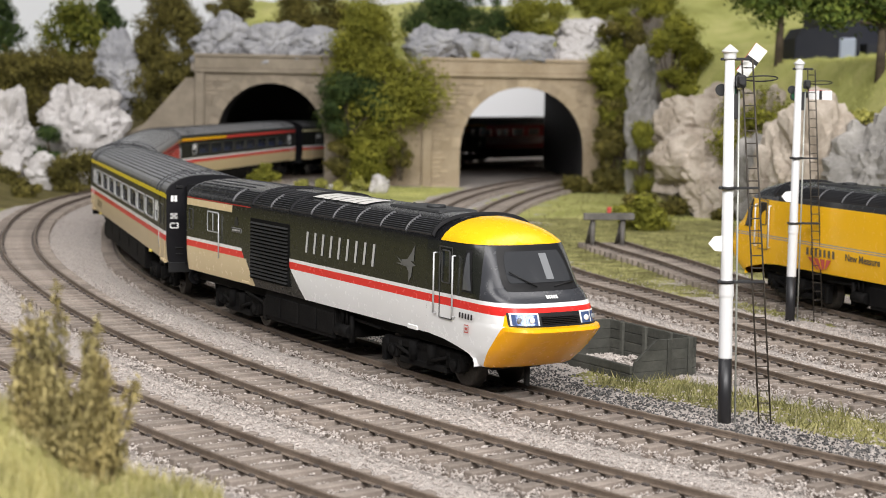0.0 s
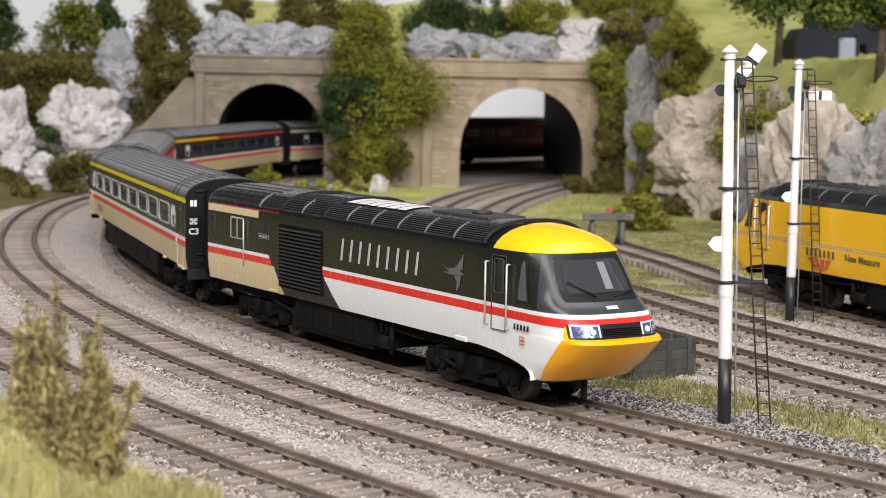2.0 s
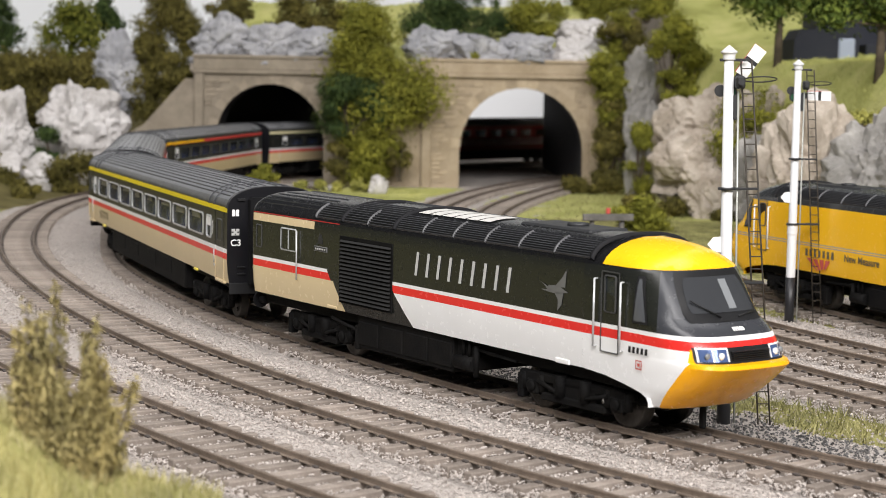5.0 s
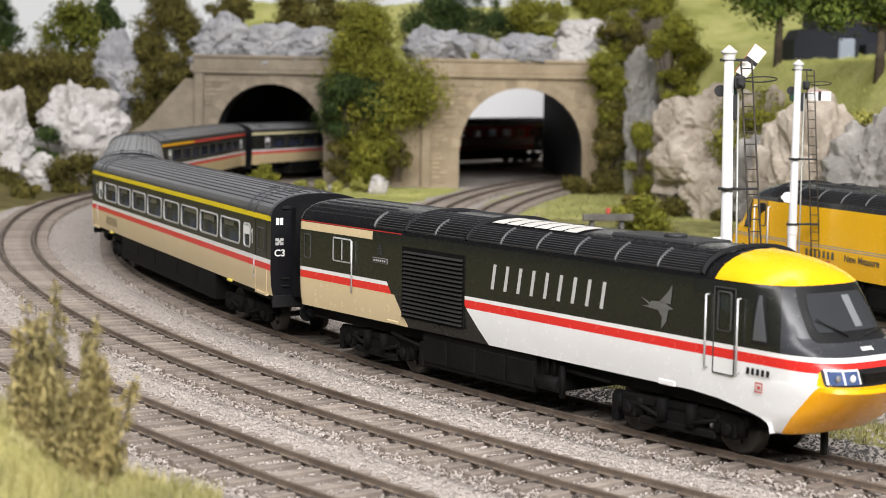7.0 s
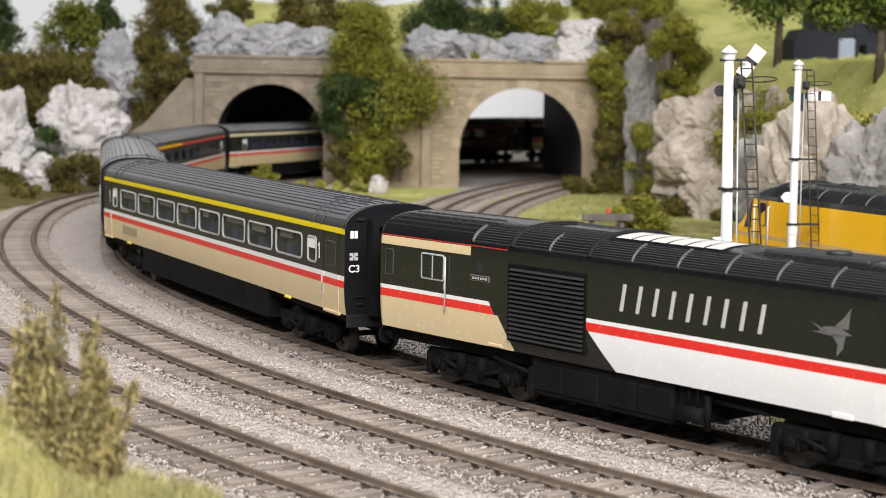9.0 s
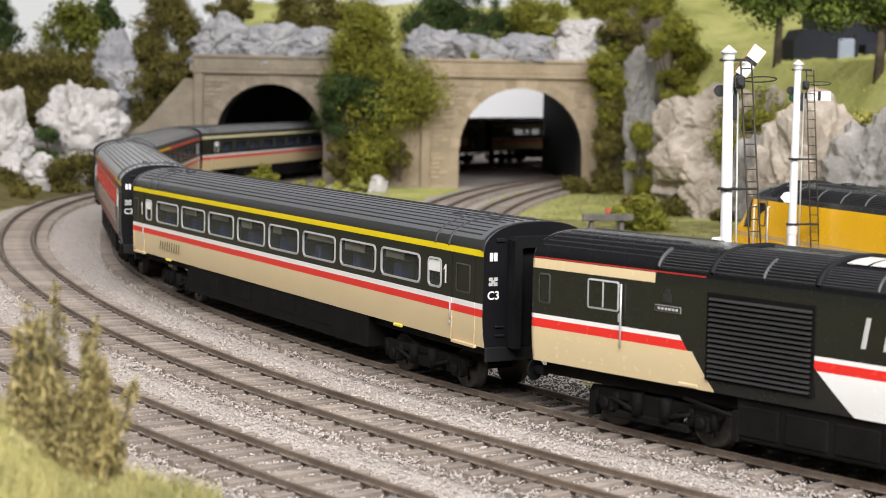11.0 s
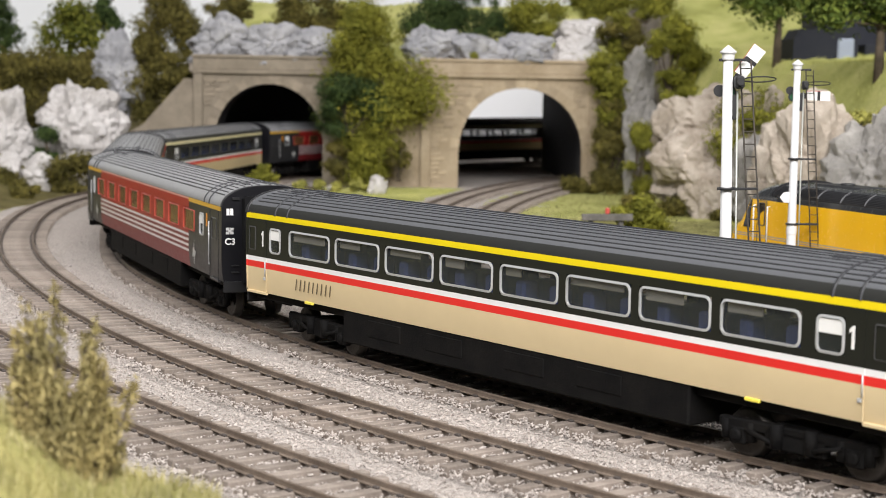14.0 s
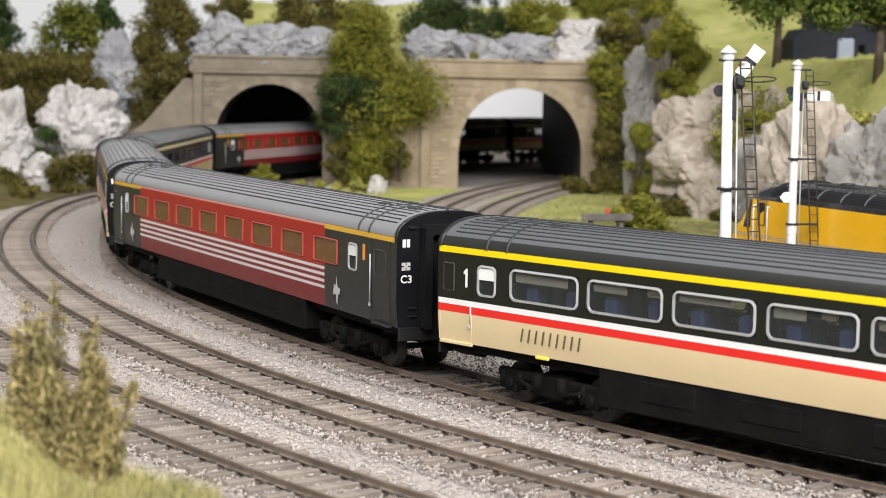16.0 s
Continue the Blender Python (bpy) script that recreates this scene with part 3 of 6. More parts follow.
def coach_body_mat(style):
    if style == "red":
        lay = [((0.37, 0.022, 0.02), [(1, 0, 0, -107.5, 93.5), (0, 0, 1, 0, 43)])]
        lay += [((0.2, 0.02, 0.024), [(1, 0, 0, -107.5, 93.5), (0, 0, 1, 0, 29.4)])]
        for z in (29.0, 26.9, 24.8, 22.7):
            lay.append(((0.7, 0.66, 0.66), [(1, 0, 0, -107.5, 93.5), (0, 0, 1, z - 0.75, z + 0.25)]))
        lay += [((0.66, 0.3, 0.25), [(0, 0, 1, 42.7, 43.5), (1, 0, 0, -107.5, 93.5)])]
        lay += [((0.68, 0.4, 0.05), [(0, 0, 1, 41.9, 43.5), (1, 0, 0, lo, hi)]) for lo, hi in ((-146, -107), (93, 146))]
        base = (0.028, 0.028, 0.03)
    else:
        top = {"yellow": (0.76, 0.6, 0.01), "cream": (0.74, 0.68, 0.42), "buffet": (0.6, 0.06, 0.05)}[style]
        lay = [(CREAM, [(0, 0, 1, 0, 24.7)]), (RED, [(0, 0, 1, 24.7, 26.9)]), (WHT, [(0, 0, 1, 26.9, 28.5)]), (top, [(0, 0, 1, 41.8 if style == "yellow" else 41.5, 43.6)])]
        if style == "buffet":
            lay.append((YEL, [(0, 0, 1, 41.8, 43.6), (1, 0, 0, 45, 149)]))
        lay.append(((0.03, 0.031, 0.029), [(0, 0, 1, 43.6, 46.4)]))
        base = DGREY
    roof_from = 43.6 if style == "red" else 46.4
    lay += [(ROOF_GREY if style == "yellow" else LIT_PALE_ROOF, [(0, 0, 1, roof_from, None)]), ((0.008, 0.008, 0.01), [(1, 0, 0, 147.6, None)]), ((0.008, 0.008, 0.01), [(1, 0, 0, None, -147.6)])]
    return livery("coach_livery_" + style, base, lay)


def coach(style, label, detail=True):
    c = thing("railway_coach", Matrix(), label, "railway coach", "coaches of the train")
    body_mat = coach_body_mat(style)
    big = [(-118.6 + 29.1 * k, -118.6 + 29.1 * k + 26) for k in range(8)]
    small = [(-131.5, -124.0), (115.6, 124.0)]
    if style == "red":
        big = [(-116.5 + 28.6 * k, -116.5 + 28.6 * k + 20.5) for k in range(8)]
        small = [(-129, -124.5), (112.3, 119.3)]
    drops = [(-146, -139.5), (132, 142)]
    ops = sorted(big + small)
    xs = sorted({-148.0, -147.0, 147.0, 148.0, *[v for o in ops for v in o], -60.0, 0.5, 60.5})
    bm = bm_new()
    vs = shell(bm, xs, ops)
    for row in (vs[0], vs[-1]):
        bm.faces.new(row)
    bm.faces.new((vs[0][0], vs[-1][0], vs[-1][-1], vs[0][-1]))
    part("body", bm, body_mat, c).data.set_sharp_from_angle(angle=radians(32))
    for side in (-1, 1):
        for a, b in big:
            window(c, a + 0.6, b - 0.6, Z_WIN0 + 0.5, Z_WIN1 - 0.5, side, SILVER if style == "yellow" else RED_TRIM if style == "red" else DOOR_TRIM, GLASS if style != "red" else AMBER, 1.6 if style != "red" else 0.4, 0.62 if style != "red" else 0.3)
        for a, b in small:
            window(c, a + 0.5, b - 0.5, Z_WIN0 + 0.5, Z_WIN1 - 0.6, side, SILVER, GLASS, 1.2, 0.6, "door_window")
            bm = bm_new()
            bbox(bm, a + 0.6, b - 0.6, side * (HW - 0.15) - 0.1, side * (HW - 0.15) + 0.1, 35.0, Z_WIN1 - 0.8, 0.05)
            part("obscured_glass", bm, WHITE, c, "white obscured glass")
        for a, b in drops:
            window(c, a + 0.8, b - 1.6, 31, 38.6, side, DOOR_TRIM, BLACK, 0.4, 0.35, "door_window")
        for xd in (-133.6, 130.0):
            bm = bm_new()
            for x in (xd, xd + (-13.2 if xd < 0 else 13.2)):
                bbox(bm, x - 0.12, x + 0.12, side * HW - 0.12, side * HW + 0.12, 16.4, 42, 0.03)
            bbox(bm, *sorted((xd, xd + (-13.2 if xd < 0 else 13.2))), side * 17.3 - 0.6, side * 17.3 + 0.5, 15.4, 16.3, 0.15)
            part("door_edge", bm, [body_mat], c)
            bm = bm_new()
            rod(bm, (xd, side * (HW + 0.5), 22), (xd, side * (HW + 0.5), 37 if style == "red" else 27), 0.22, 6)
            bbox(bm, xd - 1.6, xd - 0.5, side * HW - 0.3, side * HW + 0.45, 20.6, 21.6, 0.1)
            part("door_handle", bm, SILVER, c)
        if style == "red":
            bm = bm_new()
            x = 124.3
            bbox(bm, x - 0.9, x + 0.9, side * HW - 0.1, side * HW + 0.12, 34.5, 39.5, 0.05)
            part("door_plate", bm, AMBER_PAINT, c, "orange door plate")
            for x in (103.5, -119):
                bm = bm_new()
                y = side * (HW + 0.15)
                for pts in (((0, 5), (1, 1.4), (-0.4, 1)), ((-2, 2), (3.4, 0.6), (2.6, -1.2), (-1, -1.6)), ((0, -1), (1.4, -1.4), (1.2, -4.8), (0.4, -4)), ((-1.8, 2), (-2.6, -2), (-1.2, -1.2))):
                    bm.faces.new([bm.verts.new((x + px, y, 22.6 + pz)) for px, pz in pts])
                part("emblem", bm, SILVER_PAINT, c, "silver figure-like emblem in plain shapes")
    # ends: window column, plates and lamp irons
    for s in (-1, 1):
        gangway(c, s * 148, s)
        for y in (-12.6, 12.6):
            for z, h in ((46.6, 0.5), (22, 0.25), (19.5, 0.25)):
                bm = bm_new()
                bbox(bm, *sorted((s * 147.9, s * 148.8)), y - 1.4, y + 1.4, z - h, z + h, 0.1)
                part("lamp_iron", bm, BLACK, c)
        bm = bm_new()
        bbox(bm, *sorted((s * 147.5, s * 148.4)), -17, 17, 12, 16.2, 0.3)
        part("end_beam", bm, BLACK, c)
        bm = bm_new()
        for yy in (-16.0, -14.6):
            bm.faces.new([bm.verts.new((s * 148.12, yy + dy, z)) for dy, z in ((0, 40.6), (1.1, 40.6), (1.1, 43.0), (0, 43.0))])
        part("end_plate", bm, WHITE, c, "white end plates")
        bm = bm_new()
        for dy, z in ((-16.2, 33.6), (-14.6, 33.6), (-16.2, 35.0), (-14.6, 35.0), (-15.4, 34.3)):
            bm.faces.new([bm.verts.new((s * 148.12, dy + a, z + b)) for a, b in ((0, 0), (1.3, 0), (1.3, 1.0), (0, 1.0))])
        part("notice_plate", bm, SILVER_PAINT, c, "white warning plate in plain bars")
    words("C3", 3.3, WHITE, c, P(148.14, -14.6, 30.8, 90, 0, 90))
    if style == "yellow":
        for x in (-136.0, 126.4):
            bm = bm_new()
            bm.faces.new([bm.verts.new((x + px, -HW - 0.14, 35.0 + pz)) for px, pz in ((-0.3, -2.7), (0.65, -2.7), (0.65, 2.7), (0.05, 2.7), (-1.0, 1.7), (-1.0, 0.9), (-0.3, 1.4))])
            part("class_number", bm, WHITE, c, "white class figure 1")
        wordmark(c, -114.5, -90.5, 19.4, 23.2, WORD_DARK)
        for x in (-106, 96):
            bm = bm_new()
            bbox(bm, x - 2.4, x + 2.4, -17.6, -16.6, 15.3, 16.2, 0.2)
            part("jacking_plate", bm, YELLOW_PAINT, c, "yellow jacking plate")
    # roof ribs and vents
    for deg in (33, 42, 51, 60, 69, 78, 86):
        a = math.radians(deg)
        for side in (-1, 1):
            y, z = side * 17.7 * math.cos(a) ** 0.8, Z_CANT + (Z_TOP - Z_CANT) * math.sin(a)
            bm = bm_new()
            bbox(bm, -143, 143, y - 0.2, y + 0.2, z - 0.3, z + 0.22, 0.08)
            part("roof_rib", bm, RIB, c)
    for x in (-147.2, -128, -120, 120, 128, 147.2):
        bm = bm_new()
        e = 0.35 if abs(x) < 140 else 0.8
        rows = [[(xx, y * k, z * 1.0 + (k - 1) * 12) for y, z in [(-17.7, Z_CANT)] + [(-a, b) for a, b in ROOF[:-1]] + [(0, Z_TOP)] + [(a, b) for a, b in ROOF[:-1][::-1]] + [(17.7, Z_CANT)]] for xx, k in ((x - e, 1.0), (x - e, 1.018), (x + e, 1.018), (x + e, 1.0))]
        grid(bm, rows)
        part("roof_seam", bm, RIB if abs(x) < 140 else ROOF_EDGE, c)
    for x in (-134, -112, 112, 134):
        for y in (-5, 5):
            bm = bm_new()
            bbox(bm, x - 3, x + 3, y - 1.2, y + 1.2, 50.2, 51.5, 0.3)
            part("roof_vent", bm, RIB, c)
    # underframe boxes
    bm = bm_new()
    bbox(bm, -86, 74, -16.6, 16.6, 5.4, 16.2, 0.5)
    bbox(bm, -147, 147, -14, 14, 13, 16.1, 0.4)
    part("underframe", bm, UNDER, c, "black underframe skirt")
    for x in (-62, -30, 8, 40):
        for y in (-16.65, 16.65):
            bm = bm_new()
            bbox(bm, x - 9, x + 9, y - 0.25, y + 0.25, 9, 14.4, 0.2)
            part("equipment_door", bm, UNDER, c)
    bm = bm_new()
    rod(bm, (146, 0, 10), (156.5, 0, 10), 1.0, 8)
    part("coupling", bm, UNDER, c)
    bm = bm_new()
    rod(bm, (-146, 0, 10), (-156.5, 0, 10), 1.0, 8)
    part("coupling", bm, UNDER, c)
    # inside: floor, partitions, seats, curtains
    bm = bm_new()
    box(bm, -146, 146, -16, 16, 17.5, 18.5)
    for x in (-122, 113):
        box(bm, x - 0.4, x + 0.4, -16, 16, 18.5, 42)
    part("interior", bm, INSIDE, c)
    if detail:
        bm = bm_new()
        bbox(bm, -2.2, 2.2, -2.9, 2.9, 0, 16.2, 0.8)
        seat_me = mesh_of("seat", bm, SEAT_BLUE)
        for k in range(8):
            for dx in (-7.5, 7.5):
                for y in (-12.2, -5.6, 12.2):
                    ob = new("seat", seat_me)
                    ob.parent = c
                    ob.matrix_basis = P(-105.6 + 29.1 * k + dx, y, 18.5)
        bm = bm_new()
        for k, (a, b) in enumerate(big):
            w = (0.85, 0.5, 0.7, 0.4, 0.3, 0.9, 0.6, 0.5)[k]
            for s in (-1, 1):
                bbox(bm, a + 1.2, a + 1.2 + 23 * w, s * 16.4 - 0.2, s * 16.4 + 0.2, 35.6 + (k % 3) * 0.4, 38.9, 0.1)
        if style == "yellow":
            tagged(part("curtain", bm, BLIND, c, "crumpled grey curtains"), kind="stuff")
        else:
            bm.free()
    wheels = []
    b1, b2 = bogie(c, 105, 6.0, wheels), bogie(c, -105, 6.0, wheels)
    return c, (b1, b2), wheels, 105.0


RED_TRIM = paint("red_trim", (0.5, 0.08, 0.06), 0.4)
DOOR_TRIM = paint("dark_trim", (0.05, 0.05, 0.05), 0.4)
AMBER_PAINT = paint("orange_paint", (0.75, 0.3, 0.03), 0.4)
YELLOW_PAINT = paint("yellow_plate", (0.85, 0.7, 0.1), 0.4)
SILVER_PAINT = paint("silver_transfer", (0.5, 0.5, 0.49), 0.4)
WORD_DARK = paint("dark_transfer", (0.12, 0.09, 0.05), 0.5)
RIB = paint("roof_rib", (0.035, 0.0365, 0.041), 0.5)
HOOP = paint("roof_hoop_black", (0.014, 0.014, 0.016), 0.75, spec=0.15)
GRILLE_BAR = paint("grille_bar_grey", (0.075, 0.075, 0.08), 0.45)
ROOF_EDGE = paint("roof_edge", (0.016, 0.016, 0.018), 0.4)
INSIDE = paint("dark_interior", (0.03, 0.032, 0.035), 0.7)


def wordmark(parent, x0, x1, z0, z1, mat, y=None, slant=0.17):
    """A nine-stroke service mark, drawn as plain slanted bars."""
    y = -HW - 0.15 if y is None else y
    n = 9
    w = (x1 - x0) / n
    mark = new("wordmark")
    mark.parent = parent
    tagged(mark, "service mark drawn as plain slanted bars")
    for i in range(n):
        bm = bm_new()
        q = [(x0 + (i + u) * w + slant * (v - 0.5) * (z1 - z0), y - o, z0 + v * (z1 - z0)) for o in (0, 0.06) for u, v in ((0.38, 0), (0.6, 0), (0.6, 1), (0.38, 1))]
        v = [bm.verts.new(c) for c in q]
        bm.faces.new(v[4:])
        for k in range(4):
            bm.faces.new((v[k], v[(k + 1) % 4], v[4 + (k + 1) % 4], v[4 + k]))
        part("bar", bm, mat, mark)


# nose: height, furthest forward, half width, start of the curve, roundness
NOSE = [(9.2, 108.6, 14.6, 103, 2.5), (9.7, 110.0, 15.4, 103, 2.6), (10.6, 111.4, 15.9, 103, 2.7), (11.6, 112.8, 16.3, 103, 2.8), (12.5, 114.1, 16.6, 103, 2.9), (13.2, 115.1, 16.8, 103, 3.0), (14.0, 116.1, 17.0, 103, 3.1), (15.0, 117.4, 17.1, 103, 3.2), (15.6, 118.2, 17.1, 103, 3.3), (19.0, 122.4, 17.3, 102, 3.5), (21.3, 124.9, 17.3, 101.5, 3.6), (22.2, 124.2, 17.2, 101.5, 3.6), (22.6, 121.6, 17.2, 101, 3.5), (26.0, 120.4, 17.3, 100, 3.4), (28.5, 118.6, 17.5, 98, 3.3), (30.8, 115.8, 17.6, 96, 3.2), (32.5, 112.8, 17.6, 94, 3.1), (36, 110.4, 17.5, 92, 3.1), (40, 107.6, 17.3, 90, 3.1), (43.2, 105.4, 17.0, 88, 3.1), (44.3, 105.0, 16.6, 87, 3.0), (45.8, 103.2, 15.6, 85, 2.8), (47.4, 100.4, 13.8, 84, 2.5), (48.8, 96.6, 11.2, 82, 2.3), (49.9, 92.2, 7.8, 80, 2.1), (50.65, 87.0, 3.6, 79, 2.0)]


def nose_at(z):
    zs = [r[0] for r in NOSE]
    return [float(np.interp(z, zs, [r[k] for r in NOSE])) for k in range(1, 5)]


def nose_x(z, y):
    xf, w, x0, n = nose_at(z)
    return x0 + (xf - x0) * max(0.0, 1 - (abs(y) / w) ** n) ** (1 / n)


def power_car_mat(style):
    if style == "yellow":
        lay = [((0.3, 0.3, 0.32), [(0, 0, 1, 27.2, 27.6)]), ((0.3, 0.3, 0.32), [(0, 0, 1, 26.3, 26.7)]), ((0.03, 0.032, 0.034), [(0, 0, 1, 42.6, None)]), ((0.012, 0.012, 0.013), [(0, 0, 1, None, 15.6), (1, 0, 0, None, 76)])]
        return livery("all_yellow_livery", (0.88, 0.49, 0.012), lay, 0.25, 0.5)
    lay = [(WHT, [(0, 0, 1, 0, 25.2), (1, 0, 1.05, 10.8, None)]),
           (CREAM, [(0, 0, 1, 0, 25.0), (1, 0, 0.72, None, -34.5)]),
           (RED, [(0, 0, 1, 25.2, 27.6), (1, 0, 1.05, 10.8, None)]), (RED, [(0, 0, 1, 25.0, 27.4), (1, 0, 0.72, None, -36.0)]),
           (WHT, [(0, 0, 1, 27.6, 28.7), (1, 0, 1.05, 11.4, None)]), (WHT, [(0, 0, 1, 27.4, 28.6), (1, 0, 0.72, None, -36.0)]),
           (CREAM, [(0, 0, 1, 41.0, 43.9), (1, 0, 0, None, -65)]),
           ((0.007, 0.007, 0.008), [(0, 0, 1, 43.6, None)]),
           ((0.4, 0.03, 0.025), [(0, 0, 1, 43.75, 44.1), (1, 0, 0, None, -49)]),
           # cab front, lighter than the sides: its sheen is put into the grey
           ((0.04, 0.042, 0.048), [(0, 0, 1, 28.7, 44.0), (1, -0.9, 0, 90.0, None)]),
           ((0.012, 0.012, 0.013), [(0, 0, 1, None, 16.0), (1, 0, 0, -46, -9)]),
           (YEL, [(0, 0, 1, 44.0, None), (1, 0, 0, 83.6, None)]),
           ((0.9, 0.4, 0.006), [(0, 0, 1, None, 22.9), (1, 0, -0.9, 96.4, None)]),
           ((0.9, 0.46, 0.008), [(0, 0, 1, 22.4, 25.6), (1, 0, 0, 115.5, None)])]
    return livery("swift_livery", DGREY, lay, 0.25, 0.5)


def power_car(style, label):
    c = thing("power_car", Matrix(), label, "locomotive", "")
    bodym = power_car_mat(style)
    rgh = [(16.9, 15.6), (17.5, 19.5), (HW, 24), (HW, 32), (HW, 40), (17.6, 43.9)]
    rf = [(17.6 * math.cos(math.pi / 2 * i / NR) ** 0.8, 43.9 + 6.8 * math.sin(math.pi / 2 * i / NR)) for i in range(1, NR + 1)]
    half = rgh + rf
    ring = [(-y, z) for y, z in half[:-1]] + [(0.0, half[-1][1])] + [(y, z) for y, z in reversed(half[:-1])]
    bm = bm_new()
    vs = grid(bm, [[(x, y, z) for y, z in ring] for x in (-108, -107.2, -60, -20, 30, 60, 77)])
    bm.faces.new(vs[0])
    part("body", bm, bodym, c)
    # nose
    bm = bm_new()
    rows = []
    n = 28
    for z, xf, w, x0, e in NOSE:
        row = []
        start = float(np.interp(z, [9.2, 9.7, 10.6, 11.6, 12.5, 13.2, 14.0, 15.0, 15.6], [102.9, 102.8, 102.7, 102, 100, 97, 92.5, 86, 77]))
        start = min(start, x0 - 0.2)
        if z < 43.9:
            hw = float(np.interp(z, [q[1] for q in rgh], [q[0] for q in rgh]))
        else:
            hw = 17.6 * max(0.0, math.cos(math.asin(min(1, (z - 43.9) / 6.8)))) ** 0.8
        row.append((start, -hw, z))
        for i in range(n + 1):
            a = math.radians(-90 + 180 * i / n)
            cs, sn = math.cos(a), math.sin(a)
            row.append((x0 + (xf - x0) * abs(cs) ** (2 / e), w * math.copysign(abs(sn) ** (2 / e), sn), z))
        row.append((start, hw, z))
        rows.append(row)
    vs = grid(bm, rows)
    bm.faces.new(vs[-1])
    bm.faces.new(vs[0])
    part("cab", bm, bodym, c).data.set_sharp_from_angle(angle=radians(24))
    # windscreen
    def patch(y0, y1, z0, z1, out, mat, name, label="", parent=None, ny=10, nz=6, taper=0.0, r=0.0):
        bm = bm_new()
        rows = []
        for i in range(nz + 1):
            u = i / nz
            z = z0 + (z1 - z0) * u
            cut = taper * u + (r * (1 - math.sin(math.acos(min(1, abs(2 * u - 1))))) if r else 0)
            rows.append([(nose_x(z, y) + out, y, z) for y in [y0 + cut + (y1 - y0 - 2 * cut) * j / ny for j in range(ny + 1)]])
        grid(bm, rows)
        return part(name, bm, mat, parent or c, label)
    patch(-12.9, 12.9, 31.7, 43.9, 0.2, BLACK, "windscreen_surround", taper=1.6, r=0.8)
    ws = patch(-11.2, 11.2, 33.8, 42.3, 0.34, FRONT_GLASS, "windscreen", "dark curved windscreen", taper=1.5, r=0.8)
    # pale patch laid over the windscreen for the partition seen through it
    patch(1.6, 4.2, 34.6, 41.6, 0.4, SCREEN_GREY, "cab_partition", "pale grey patch standing for the cab partition", ws)
    bm = bm_new()
    rod(bm, (nose_x(32.4, -3) + 0.7, -3, 32.8), (nose_x(36, -10) + 0.8, -10.4, 37.0), 0.22, 6)
    rod(bm, (nose_x(32.4, 5) + 0.7, 3, 32.8), (nose_x(33, 11) + 0.8, 10.8, 33.6), 0.22, 6)
    part("wiper", bm, BLACK, c)
    if style != "yellow":
        patch(-14.8, 14.8, 22.5, 26.3, 0.1, BLACK, "lamp_panel", ny=20)
        for s in (-1, 1):
            a, b = sorted((s * 7.0, s * 14.4))
            fr = patch(a, b, 22.6, 26.3, 0.25, WHITE, "headlight_frame", "white headlight surround")
            for y0, y1 in ((7.5, 11.0), (11.4, 14.1)):
                a, b = sorted((s * y0, s * y1))
                gl = patch(a, b, 22.95, 25.95, 0.38, LAMP_BLUE, "headlight", "dark blue-tinted headlight glass", fr)
            bm = bm_new()
            ym = s * 9.2
            lathe(bm, [(0.9, 0), (0.85, 0.35), (0.4, 0.55)], 12, "Z")
            part("lens", bm, WHITE, fr, "", P(nose_x(24.3, ym) + 0.3, ym, 24.3, 0, 90, 0))
            ym = s * 12.5
            bm = bm_new()
            lathe(bm, [(0.85, 0), (0.8, 0.3), (0.4, 0.5)], 12, "Z")
            part("lens", bm, SCREEN_GREY, fr, "", P(nose_x(24.3, ym) + 0.35, ym, 24.3, 0, 90, 0))
        bm = bm_new()
        for i in range(5):
            z = 23.3 + i * 0.5
            bbox(bm, 120.6, 121.9, -6.2, 6.2, z - 0.12, z + 0.12, 0.03)
        part("grille", bm, BLACK, c)
        bm = bm_new()
        for i in range(5):
            y = -1.6 + i * 0.8
            bm.faces.new([bm.verts.new((nose_x(z, y) + 0.25, y + d, z)) for d, z in ((-0.3, 29.8), (0.3, 29.8), (0.3, 30.6), (-0.3, 30.6))])
        part("number_bars", bm, WHITE, c, "running number in plain white bars")
    bm = bm_new()
    bbox(bm, 88, 100, -9, 9, 7.0, 11, 0.6)
    bbox(bm, 104, 106, -0.6, 0.6, 2.6, 9.4, 0.3)
    part("valance", bm, UNDER, c)
    # cab side: door, handrails, quarter window
    for side in (-1, 1):
        y = side * HW
        bm = bm_new()
        for x in (84.4, 91.4):
            bbox(bm, x - 0.14, x + 0.14, y - 0.1, y + 0.1, 21.4, 42.4, 0.03)
        bbox(bm, 84.4, 91.4, y - 0.1, y + 0.1, 21.2, 21.5, 0.03)
        bbox(bm, 84.4, 91.4, y - 0.1, y + 0.1, 42.2, 42.5, 0.03)
        part("cab_door", bm, DOOR_TRIM, c)
        window(c, 85.8, 90.0, 32.0, 41.2, side, DOOR_TRIM, SCREEN, 0.5, 0.35, "cab_door_window")
        for x in (82.4, 93.0):
            bm = bm_new()
            rod(bm, (x, y + side * 0.9, 22.4), (x, y + side * 0.9, 40.2), 0.28, 8)
            for z in (22.4, 40.2):
                rod(bm, (x, y - side * 0.2, z), (x, y + side * 0.9, z), 0.25, 6)
            part("handrail", bm, SILVER if style != "yellow" else WHITE, c)
